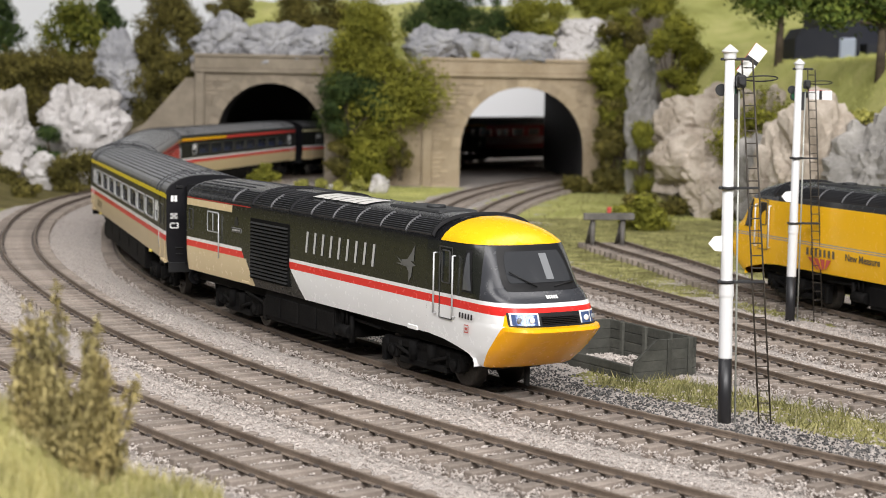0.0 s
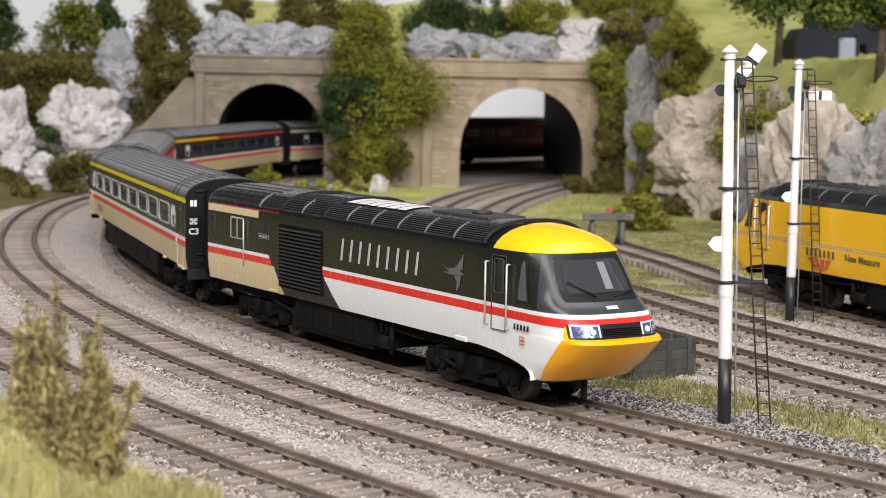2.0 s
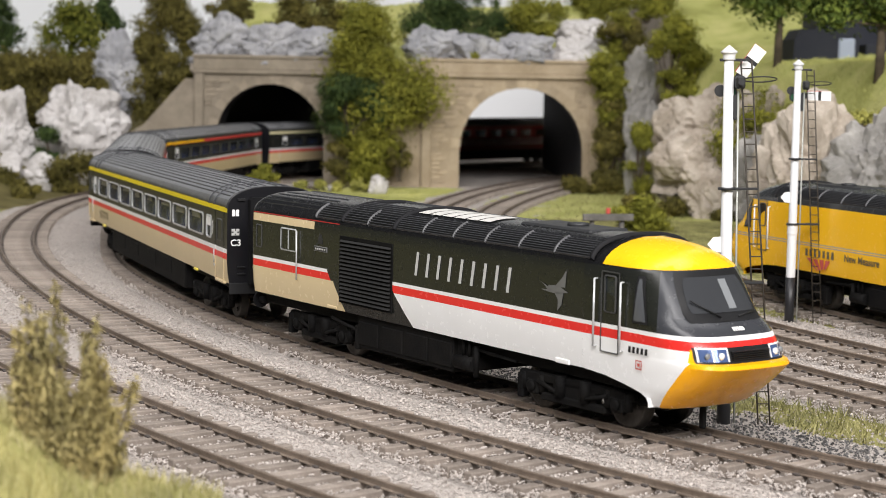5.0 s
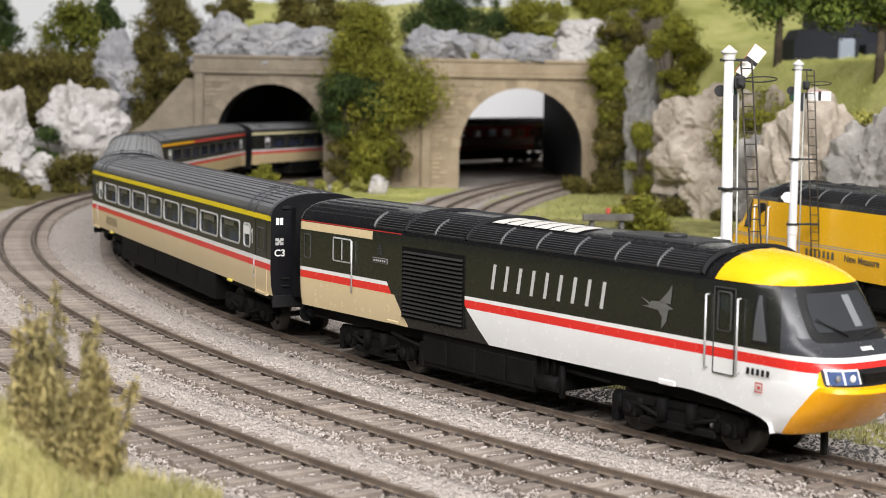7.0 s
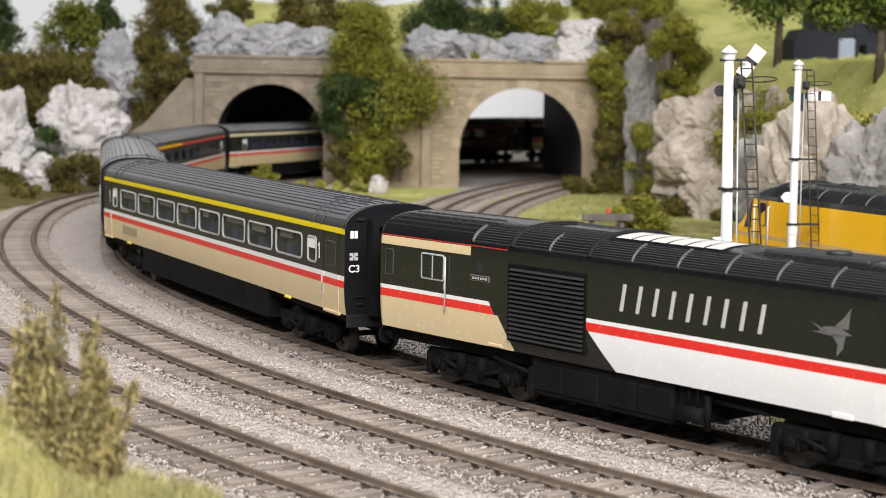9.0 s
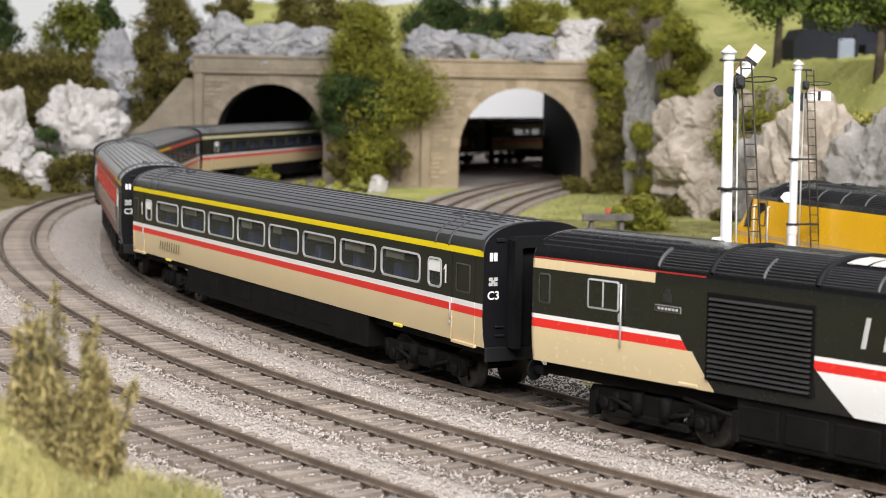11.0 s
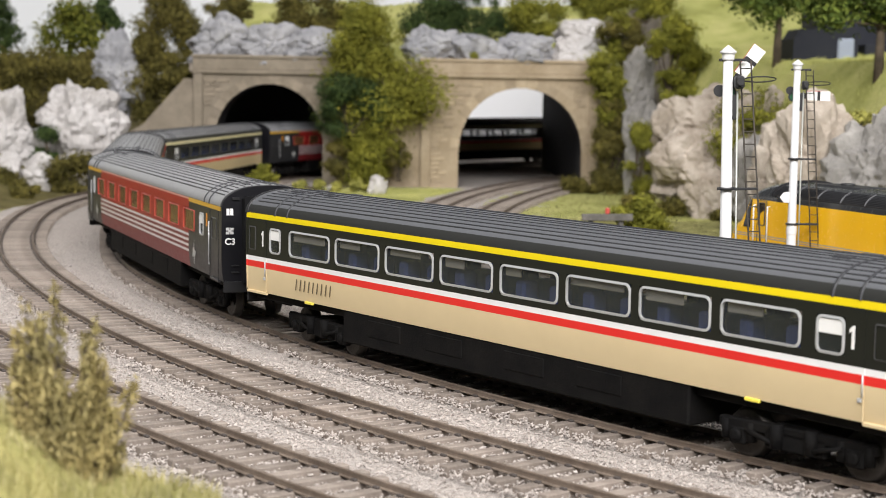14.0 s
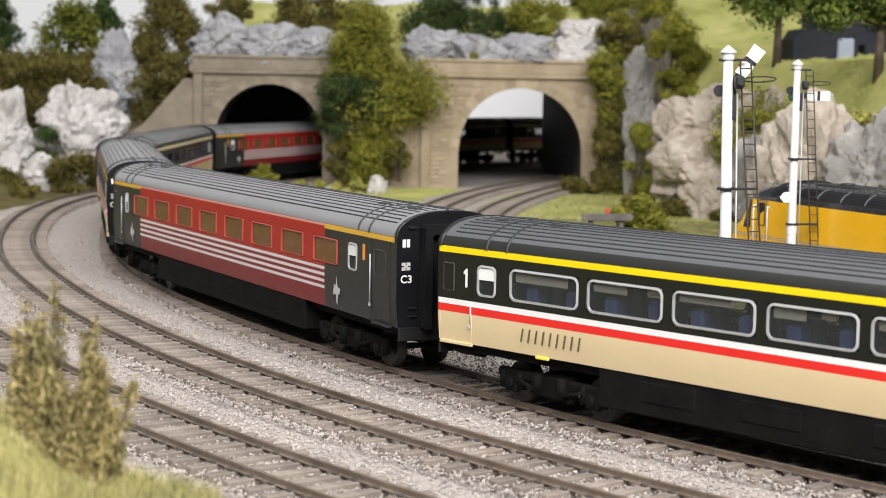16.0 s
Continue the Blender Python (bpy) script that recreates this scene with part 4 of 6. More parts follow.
        for grow, out, mat, nm in ((0.7, 0.2, BLACK, "quarter_window_frame"), (0.0, 0.32, QUARTER, "quarter_window")):
            bm = bm_new()
            rows = []
            for i in range(9):
                v = i / 8
                z = 30.9 - grow + (41.6 + 2 * grow - 30.9) * v
                xa, xb = 97.4 - grow + 0.6 * v, 101.8 + grow - 3.0 * v
                rows.append([(xa + (xb - xa) * j / 6, side * (SIDE_Y(xa + (xb - xa) * j / 6, z) + out), z) for j in range(7)])
            grid(bm, rows)
            part(nm, bm, mat, c)
        # guard's end windows and door rail
        window(c, -105.2, -101.6, 32.0, 39.4, side, DOOR_TRIM, SCREEN, 0.5, 0.4, "end_window")
        window(c, -87.4, -77.2, 32.6, 39.6, side, SILVER, SCREEN, 0.4, 0.45, "luggage_window")
        bm = bm_new()
        bbox(bm, -82.6, -82.1, y - 0.2, y + side * 0.2 + 0.2, 32.8, 39.4, 0.05)
        rod(bm, (-75.6, y + side * 0.7, 23), (-75.6, y + side * 0.7, 39.6), 0.25, 8)
        bbox(bm, -77.0, -76.4, y - 0.2, y + 0.2, 29.6, 31.8, 0.05)
        part("luggage_door_rail", bm, SILVER, c)
        # side louvre
        lv = new("side_louvre")
        lv.parent = c
        bm = bm_new()
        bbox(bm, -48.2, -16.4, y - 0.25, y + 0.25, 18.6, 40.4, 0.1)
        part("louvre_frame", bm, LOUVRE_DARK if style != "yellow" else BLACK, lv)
        for k in range(16):
            z = 19.9 + k * 1.27
            bm = bm_new()
            v = [bm.verts.new((x, y + side * d, zz)) for x in (-47.2, -17.2) for d, zz in ((0.25, z - 0.34), (0.95, z - 0.4), (0.3, z + 0.2))]
            for f in ((0, 3, 4, 1), (1, 4, 5, 2), (0, 1, 2), (3, 5, 4)):
                bm.faces.new([v[i] for i in f])
            part("slat", bm, LOUVRE, lv)
    # number bars, wordmark and bird
    if style != "yellow":
        wordmark(c, -5.5, 47.0, 32.0, 39.2, SILVER_PAINT)
        bm = bm_new()
        y = -HW - 0.18
        for pts in (((58.6, 37.0), (63, 35.4), (62.6, 34.6)), ((62, 36.2), (66.4, 36.6), (70.6, 35.0), (66, 34.2), (62.4, 34.4)), ((65, 36.2), (69.4, 36.2), (69.9, 41.2), (68.2, 39)), ((64.4, 34.8), (68.6, 34.6), (68.0, 31.6), (66.2, 29.6), (66.4, 32.6)), ((58.8, 34.8), (63, 35.2), (62.4, 34.4))):
            bm.faces.new([bm.verts.new((px, y, pz)) for px, pz in pts])
        part("bird_emblem", bm, BIRD, c, "silver bird shape")
        bm = bm_new()
        for i in range(5):
            x = 95.6 + i * 1.6
            bm.faces.new([bm.verts.new((x + a, -HW - 0.1, z)) for a, z in ((0, 22.6), (0.95, 22.6), (1.05, 24.2), (0.1, 24.2))])
        part("number_bars", bm, BLACK, c, "running number in plain dark bars")
        bm = bm_new()
        for a, b, u, v in ((98.6, 101.0, 20.7, 21.0), (98.6, 101.0, 18.6, 18.9), (98.6, 98.9, 18.6, 21.0), (100.7, 101.0, 18.6, 21.0), (99.3, 100.3, 19.4, 20.2)):
            bm.faces.new([bm.verts.new((x, -HW - 0.1, z)) for x, z in ((a, u), (b, u), (b, v), (a, v))])
        part("red_badge", bm, RED_TRIM, c, "small red badge")
        bm = bm_new()
        bbox(bm, -64.75, -56.25, -HW - 0.25, -HW + 0.1, 33.95, 35.65, 0.1)
        part("nameplate", bm, PLATE_RIM, c, "silver-rimmed black nameplate")
        bm = bm_new()
        bbox(bm, -64.6, -56.4, -HW - 0.32, -HW, 34.1, 35.5, 0.1)
        for a, b, z0, z1 in ((-62.2, -59.4, 36.4, 38.6), (-61.6, -60.0, 38.6, 39.6)):
            bbox(bm, a, b, -HW - 0.2, -HW, z0, z1, 0.1)
        part("nameplate_field", bm, LOUVRE, c)
        bm = bm_new()
        for i in range(6):
            bm.faces.new([bm.verts.new((-63.6 + i * 1.15 + a, -HW - 0.36, z)) for a, z in ((0, 34.5), (0.8, 34.5), (0.8, 35.1), (0, 35.1))])
        part("name_bars", bm, SILVER_PAINT, c, "name in plain bars")
        for x in (-54, 68):
            bm = bm_new()
            bbox(bm, x - 3, x + 3, -17.4, -16.7, 15.4 if x > 0 else 15.8, 16.8, 0.2)
            part("jacking_plate", bm, WHITE if x > 0 else CREAM_PAINT, c)
    else:
        bm = bm_new()
        y = HW + 0.15
        for i in range(7):
            x = 55 - i * 3.0
            bm.faces.new([bm.verts.new((x + a, y, z)) for a, z in ((0, 22.2), (-1.7, 22.2), (-1.5, 25.2), (0.1, 25.2))])
        part("wordmark", bm, WORD_DARK, c, "operator mark drawn as plain dark bars")
        bm = bm_new()
        for k in range(4):
            x = 54 - k * 4.4
            bm.faces.new([bm.verts.new((px, y, pz)) for px, pz in ((x, 21.4), (x - 3.2, 21.4), (46 - k * 2, 16.5 + 0.6 * k), (47.6 - k * 2, 17.2))])
        part("red_chevron", bm, RED_TRIM, c, "red fan-shaped mark")
        words("New Measure", 4.0, WORD_DARK, c, P(17, HW + 0.14, 23.6, 90, 0, 180))
    # roof: hoops, grille slats, panels and silencers
    def roof_pt(x, a, k=1.0):
        return (x, 17.6 * math.copysign(abs(math.cos(a)) ** 0.8, math.cos(a)) * k, 43.9 + 6.8 * math.sin(a) * k + (k - 1) * 20)
    for x in (-47, -16, 80):
        bm = bm_new()
        e, k = 0.55, 1.032
        grid(bm, [[roof_pt(xx, math.radians(6 + 168 * j / 18), kk) for j in range(19)] for xx, kk in ((x - e, 1.0), (x - e, k), (x + e, k), (x + e, 1.0))])
        part("roof_hoop", bm, HOOP, c)
    for x in (-64, -31.5, 0, 16, 32, 48, 64):
        for a0, a1 in ((7, 50), (173, 130)):
            bm = bm_new()
            e, k = 0.28, 1.03
            grid(bm, [[roof_pt(xx, math.radians(a0 + (a1 - a0) * j / 8), kk) for j in range(9)] for xx, kk in ((x - e, 1.0), (x - e, k), (x + e, k), (x + e, 1.0))])
            part("grille_bar", bm, GRILLE_BAR, c, "thin grey bar across the roof grille")
    for x0, x1, a0, a1, m in ((-64, -47, 10, 46, 7), (-47, -16, 10, 74, 11), (-16, 80, 10, 46, 8)):
        for i in range(m):
            a = math.radians(a0 + (a1 - a0) * i / (m - 1))
            for aa in (a, math.pi - a):
                bm = bm_new()
                w = math.radians(1.3)
                rows = [[roof_pt(x, aa + d, kk) for d, kk in ((-w, 1.0), (-w * 0.4, 1.022), (w * 0.6, 1.022), (w, 1.0))] for x in (x0 + 1, x1 - 1)]
                grid(bm, rows, smooth=False)
                part("roof_slat", bm, ROOF_SLAT, c)
    for x0, x1, m in ((-106, -64, 5),):
        for i in range(m):
            a = math.radians(30 + 12 * i)
            for aa in (a, math.pi - a):
                bm = bm_new()
                w = math.radians(0.9)
                grid(bm, [[roof_pt(x, aa + d, kk) for d, kk in ((-w, 1.0), (0, 1.01), (w, 1.0))] for x in (x0, x1)], smooth=False)
                part("roof_rib", bm, RIB, c)
    if style != "yellow":
        for i in range(6):
            x = -11 + i * 6.4
            bm = bm_new()
            e = 2.8
            grid(bm, [[roof_pt(xx, math.radians(aa), 1.012) for aa in (90, 100, 110, 120)] for xx in (x - e, x + e)])
            part("roof_panel", bm, PALE_PANEL, c, "pale grey roof panel")
    bm = bm_new()
    bbox(bm, 34, 66, -7, 7, 49.6, 51.0, 0.6)
    part("roof_hatch", bm, ROOF_BLACK, c)
    bm = bm_new()
    lathe(bm, [(3.2, 0), (3.0, 0.9), (2.0, 1.0)], 14, "Z", (52, 0, 50.9))
    part("roof_horn_cover", bm, ROOF_BLACK, c)
    # underframe
    bm = bm_new()
    bbox(bm, -40, 14, -15.8, 15.8, 4.6, 15.8, 0.6)
    bbox(bm, 14.5, 24, -14.6, 14.6, 6.4, 15.8, 0.6)
    bbox(bm, -107, 96, -13, 13, 11.5, 15.7, 0.4)
    for x in (-33, -19, -5, 8):
        bbox(bm, x - 6, x + 6, -16.3, -15.6, 6, 13.5, 0.3)
        bbox(bm, x - 6, x + 6, 15.6, 16.3, 6, 13.5, 0.3)
    for y in (-15.2, 15.2):
        rod(bm, (16, y, 8.4), (25, y, 8.4), 2.2, 12)
        rod(bm, (25.4, y, 5), (25.4, y, 14), 0.9, 8)
        for x in (19, 22):
            rod(bm, (x, y, 10.4), (x, y, 15.6), 0.5, 6)
        rod(bm, (24, y * 0.96, 13), (44, y * 0.96, 12.2), 0.45, 6)
        rod(bm, (-56, y * 1.05, 12.6), (-40, y * 1.05, 10.4), 0.5, 6)
        bbox(bm, -40.8, -38.6, y - 1.2, y + 1.2, 4.2, 12, 0.3)
    part("fuel_tank", bm, UNDER, c, "black fuel tank and equipment boxes")
    bm = bm_new()
    for y in (-12.6, 12.6):
        rod(bm, (-107, y, 12), (-111, y, 12), 1.3, 10)
        rod(bm, (-111, y, 12), (-111.8, y, 12), 3.0, 12)
    rod(bm, (-106, 0, 10), (-114, 0, 10), 1.0)
    bbox(bm, -110.5, -107.9, -8, 8, 16, 44, 0.6)
    part("end_fittings", bm, RUBBER, c)
    wheels = []
    b1, b2 = bogie(c, 67.5, 6.7, wheels, 17, True), bogie(c, -67.5, 6.7, wheels, 17, True)
    return c, (b1, b2), wheels, 67.5


def SIDE_Y(x, z):
    """Half width of the cab side at x, z."""
    xf, w, x0, n = nose_at(z)
    if x <= x0:
        return w
    return w * max(0.0, 1 - ((x - x0) / (xf - x0)) ** n) ** (1 / n)


BIRD = paint("bird_silver", (0.13, 0.13, 0.125), 0.5)
SCREEN = glass("cab_glass", alpha=0.86)
SCREEN_GREY = paint("pale_front_grey", (0.2, 0.21, 0.22), 0.2)
# opaque pane; the quarter window's reflections are put into its pale grey
QUARTER = paint("quarter_glass", (0.08, 0.084, 0.092), 0.12, 0, 0.6)
FRONT_GLASS = paint("smoked_windscreen", (0.038, 0.04, 0.044), 0.12, 0, 0.3, 0.5)
PLATE_RIM = paint("nameplate_rim", (0.2, 0.2, 0.2), 0.4)
LAMP_BLUE = paint("headlight_glass", (0.07, 0.11, 0.24), 0.1, 0.2, 0.05)
LOUVRE = paint("louvre_black", (0.022, 0.022, 0.022), 0.5)
# near-black backing: the shade between the slats is put into its colour
LOUVRE_DARK = paint("louvre_gap_shade", (0.003, 0.003, 0.003), 0.8, spec=0.1)
PALE_PANEL = paint("pale_panel", (0.6, 0.59, 0.56), 0.5)
ROOF_SLAT = paint("roof_slat", (0.04, 0.041, 0.045), 0.45)
ROOF_BLACK = paint("roof_black", (0.025, 0.026, 0.028), 0.5)
CREAM_PAINT = paint("cream_paint", CREAM, 0.4)

# ---- timetable: seconds and millimetres travelled ----
TIMES = [0, .5, 1, 1.5, 2, 2.5, 3, 3.5, 4, 6.5, 7, 7.5, 8, 8.5, 9, 11.5, 12, 12.5, 13, 13.5, 14, 14.5, 15, 15.5, 16]
GONE = [17.0, 22.4, 28.6, 35.3, 42.2, 48.8, 55.9, 62.6, 69.9, 114.3, 125.5, 136.9, 149.6, 163.2, 178.0, 271.2, 293.1, 316.8, 342.3, 368.2, 396.1, 425.5, 456.0, 488.5, 522.6]
FIRST_GAP, SECOND_GAP, COACH_GAP = 271.6, 313.5, 310.6


def gone(t):
    return smooth_interp(t, TIMES, GONE)


def run_table():
    """Distance run along the centre of the main line, from s = 0."""
    ss = np.arange(-3000, 561, 5.0)
    pts = np.array([centre("main", q)[0] for q in ss])
    run = np.concatenate([[0], np.cumsum(np.hypot(*np.diff(pts, axis=0).T))])
    return ss, run - np.interp(0, ss, run)


RUN_S, RUN = run_table()


def at_run(d):
    """The line's s after d mm along the main line."""
    return float(np.interp(d, RUN, RUN_S))


def vehicle_pose(s, half, track="main"):
    if track == "main":
        a, b = centre(track, at_run(s - half))[0], centre(track, at_run(s + half))[0]
    else:
        a, b = centre(track, s - half)[0], centre(track, s + half)[0]
    m, h = (a + b) / 2, math.atan2(b[1] - a[1], b[0] - a[0])
    return m, h


TRAIN = []


def build_train():
    TRAIN.append((power_car("swift", "dark grey power car with yellow cab and red stripe"), 0.0))
    styles = [("yellow", "cream and dark grey first class coach with yellow roof-edge band"), ("red", "red coach with white stripes and black doors"), ("buffet", "cream and dark grey buffet coach with red roof-edge band"), ("cream", "cream and dark grey coach with pale roof-edge band"), ("red", "red coach with white stripes and black doors"), ("cream", "cream and dark grey coach with pale roof-edge band"), ("cream", "cream and dark grey coach with pale roof-edge band")]
    for k, (style, label) in enumerate(styles):
        TRAIN.append((coach(style, label, k < 4), -(FIRST_GAP + (SECOND_GAP + COACH_GAP * (k - 1) if k else 0))))


def motions():
    """The train runs along the main line; bogies swivel and wheels roll."""
    n = 64
    for k, ((ob, bogies, wheels, half), off) in enumerate(TRAIN):
        rows, turn = [], [[], []]
        for i in range(n + 1):
            t = 16.0 * i / n
            s = gone(t) + off
            m, h = vehicle_pose(s, half)
            rows.append((t, P(m[0], m[1], 0, 0, 0, math.degrees(h))))
            for j, sg in enumerate((1, -1)):
                a = centre("main", at_run(s + sg * half))[1]
                d = (a - h + math.pi) % (2 * math.pi) - math.pi
                turn[j].append((t, P(sg * half, 0, 0, 0, 0, math.degrees(d))))
        walk(ob, rows)
        for j in (0, 1):
            walk(bogies[j], turn[j])
        if k < 4:
            for w, x, r in wheels:
                spin, t, last = [], 0.0, None
                steps = 200
                for i in range(steps + 1):
                    t = 16.0 * i / steps
                    a = math.degrees((gone(t) - GONE[0]) / r)
                    spin.append((t, P(x, 0, r, 0, a, 0)))
                walk(w, spin)


def build_parked():
    c, b, w, half = power_car("yellow", "yellow power car with black roof standing in the siding")
    m, h = vehicle_pose(YELLOW_S, half, "siding")
    c.matrix_basis = P(m[0], m[1], 0, 0, 0, math.degrees(h) + 180)


YELLOW_S = 76


# ---- rocks ----
def rock_mat(name, lo, hi, tint):
    m, nt, b = nodes_of(name)
    co = nt.nodes.new("ShaderNodeTexCoord").outputs["Object"]
    a = ramp(nt, noise_tex(nt, 38, 5, 0.65, co), [(0.3, lo), (0.55, tuple((p + q) / 2 for p, q in zip(lo, hi))), (0.75, hi)])
    crack = noise_tex(nt, 70, 0, 0, co, "voronoi")
    a = mix(nt, 0.35, a, ramp(nt, crack, [(0.0, (1, 1, 1)), (0.9, tint)]), "MULTIPLY")
    f = noise_tex(nt, 420, 5, 0.7, co)
    a = mix(nt, 0.4, a, ramp(nt, f, [(0.3, (0.45, 0.44, 0.43)), (0.65, (1, 1, 1))]), "MULTIPLY")
    nt.links.new(a, b.inputs["Base Color"])
    b.inputs["Roughness"].default_value, b.inputs["Specular IOR Level"].default_value = 0.85, 0.25
    bump(nt, b, f, 0.6, 0.0012)
    return m


PALE_ROCK = rock_mat("pale_rock", (0.52, 0.495, 0.475), (0.79, 0.77, 0.76), (0.6, 0.58, 0.58))
GREY_ROCK = rock_mat("grey_rock", (0.28, 0.285, 0.305), (0.6, 0.595, 0.6), (0.5, 0.5, 0.54))
# grey rock with the shadow behind the siding put into its colour
SHADE_GREY_ROCK = rock_mat("shade_grey_rock", (0.24, 0.23, 0.215), (0.5, 0.48, 0.45), (0.5, 0.5, 0.52))
BEIGE_ROCK = rock_mat("beige_rock", (0.38, 0.325, 0.265), (0.69, 0.625, 0.545), (0.5, 0.44, 0.38))


def rock(x, y, z, w, h, mat, label, depth=0.7, seed=0.0, cell=(20, 20, 15)):
    """A craggy block: rough hull planes, split by joints into cells (mm) that stand proud of one another."""
    bm = bm_new()
    bmesh.ops.create_icosphere(bm, subdivisions=5, radius=1.0)
    rr = random.Random(int(seed * 100) + 5)
    cuts = []
    for _ in range(16):
        n = Vector((rr.gauss(0, 1), rr.gauss(0, 1), rr.gauss(0, 0.7))).normalized()
        cuts.append((n, rr.uniform(0.74, 1.0)))
    shift = Vector((seed * 3.1, seed * 1.7, seed))
    for v in bm.verts:
        p = v.co.normalized()
        e = Vector((p.x * w / 2, p.y * w * depth / 2, p.z * h / 2))
        wob = noise.noise_vector(e / 16 + shift) * 0.1
        k = min(1.1, min(c / max(0.05, n.dot(p + wob)) for n, c in cuts))
        warp = noise.noise_vector(e / 14 + shift) * 0.22
        q = Vector((e.x / cell[0], e.y / cell[1], e.z / cell[2])) + warp + shift
        d, c = noise.voronoi(q)
        f, g = noise.voronoi(q * 2.6)
        tilt = noise.cell_vector(c[0] * 7.3) - Vector((0.5, 0.5, 0.5))
        step = noise.cell(c[0] * 5.1 + shift) - 0.5
        k += 0.09 * step + 0.32 * tilt.dot(q - c[0]) * cell[0] / w
        k -= 0.085 * (1 - sm(0.0, 0.2, d[1] - d[0])) + 0.03 * (1 - sm(0.0, 0.25, f[1] - f[0]))
        k += 0.035 * (noise.cell(g[0] * 9.7) - 0.5) + 0.018 * noise.fractal(e / 5 + shift, 0.8, 2.0, 3)
        v.co = e * k * 1.1
    for f in bm.faces:
        f.smooth = False
    solo("rock", bm, mat, label, "rock", P(x, y, z, 0, 0, 0), "", "rocks")


def build_rocks():
    pale, grey, beige = "white weathered plaster rock outcrop", "grey craggy rock lying along the parapet", "pale beige craggy rock face"
    rows = [(-374, 1445, 36, 50, 86, PALE_ROCK, pale), (-322, 1500, 40, 80, 92, PALE_ROCK, pale), (-359, 1400, 8, 24, 30, PALE_ROCK, "small white rock at the foot of the bank"), (-333, 1400, 8, 24, 32, PALE_ROCK, "small white rock at the foot of the bank"),
            (-303, 1584, 90, 42, 78, GREY_ROCK, "streaked grey and buff rock face"), (-206, 1562, 122, 58, 48, GREY_ROCK, grey), (-162, 1562, 120, 64, 42, GREY_ROCK, grey), (-122, 1560, 118, 66, 36, GREY_ROCK, grey),
            (-9, 1562, 121, 54, 40, GREY_ROCK, grey), (29, 1560, 119, 58, 30, GREY_ROCK, grey), (74, 1560, 119, 58, 32, GREY_ROCK, grey), (127, 1580, 138, 66, 24, PALE_ROCK, "long pale rock slab"), (118, 1558, 119, 48, 28, PALE_ROCK, grey),
            (170, 1504, 96, 27, 58, SHADE_GREY_ROCK, "tall grey rock pillar among ivy"), (172, 1486, 56, 29, 50, SHADE_GREY_ROCK, "tall grey rock pillar among ivy"), (168, 1476, 20, 24, 56, SHADE_GREY_ROCK, "tall grey rock pillar among ivy"),
            (200, 1276, 58, 76, 66, BEIGE_ROCK, beige), (194, 1258, 30, 72, 60, BEIGE_ROCK, beige), (204, 1240, 6, 58, 50, BEIGE_ROCK, beige), (226, 1250, 40, 60, 90, BEIGE_ROCK, beige), (230, 1200, 26, 50, 74, SHADE_GREY_ROCK, beige), (232, 1130, 24, 56, 80, BEIGE_ROCK, beige), (226, 1030, 36, 62, 88, BEIGE_ROCK, beige), (262, 1005, 36, 76, 84, SHADE_GREY_ROCK, "grey rock face behind the siding"), (310, 960, 36, 76, 84, BEIGE_ROCK, beige), (250, 1075, 30, 60, 84, SHADE_GREY_ROCK, "grey rock face behind the siding"),
            (-56, 1440, 3, 17, 17, PALE_ROCK, "single white stone on the grass"), (-95, 1455, -2, 10, 6, PALE_ROCK, "single white stone on the grass")]
    for i, (x, y, z, w, h, m, lab) in enumerate(rows):
        cliff = m in (BEIGE_ROCK, SHADE_GREY_ROCK) or "pillar" in lab
        rock(x, y, z, w * 1.06, h * 1.06, m, lab, 0.75, i * 1.37, (17, 17, 34) if cliff else (19, 19, 13))


# ---- foliage ----
def leaf_mat(name, lo, mid, hi):
    m, nt, b = nodes_of(name)
    g = nt.nodes.new("ShaderNodeNewGeometry")
    col = ramp(nt, g.outputs["Random Per Island"], [(0.05, lo), (0.5, mid), (0.95, hi)])
    col = mix(nt, 0.85, col, ramp(nt, noise_tex(nt, 60, 4, 0.6), [(0.32, (0.42, 0.45, 0.4)), (0.68, (1.25, 1.2, 1.0))]), "MULTIPLY")
    nt.links.new(col, b.inputs["Base Color"])
    b.inputs["Roughness"].default_value, b.inputs["Specular IOR Level"].default_value = 0.8, 0.2
    return m


OLIVE = leaf_mat("olive_leaves", (0.15, 0.155, 0.024), (0.215, 0.22, 0.034), (0.295, 0.29, 0.05))
GREEN = leaf_mat("green_leaves", (0.045, 0.075, 0.015), (0.09, 0.13, 0.025), (0.16, 0.2, 0.04))
DEEP = leaf_mat("deep_green_leaves", (0.022, 0.042, 0.014), (0.045, 0.075, 0.024), (0.09, 0.13, 0.04))
BROWN = leaf_mat("brown_olive_leaves", (0.07, 0.06, 0.018), (0.125, 0.11, 0.03), (0.205, 0.18, 0.052))
GROVE = leaf_mat("grove_leaves", (0.06, 0.08, 0.014), (0.13, 0.145, 0.024), (0.23, 0.235, 0.04))
STRAW = leaf_mat("straw_leaves", (0.2, 0.165, 0.075), (0.31, 0.255, 0.12), (0.46, 0.39, 0.2))
BLADES = leaf_mat("grass_blades", (0.27, 0.25, 0.1), (0.4, 0.37, 0.18), (0.55, 0.5, 0.29))
VERGE = leaf_mat("verge_blades", (0.12, 0.118, 0.05), (0.22, 0.21, 0.09), (0.38, 0.355, 0.2))
GRASSY = leaf_mat("grassy_leaves", (0.2, 0.2, 0.05), (0.38, 0.375, 0.1), (0.55, 0.52, 0.17))
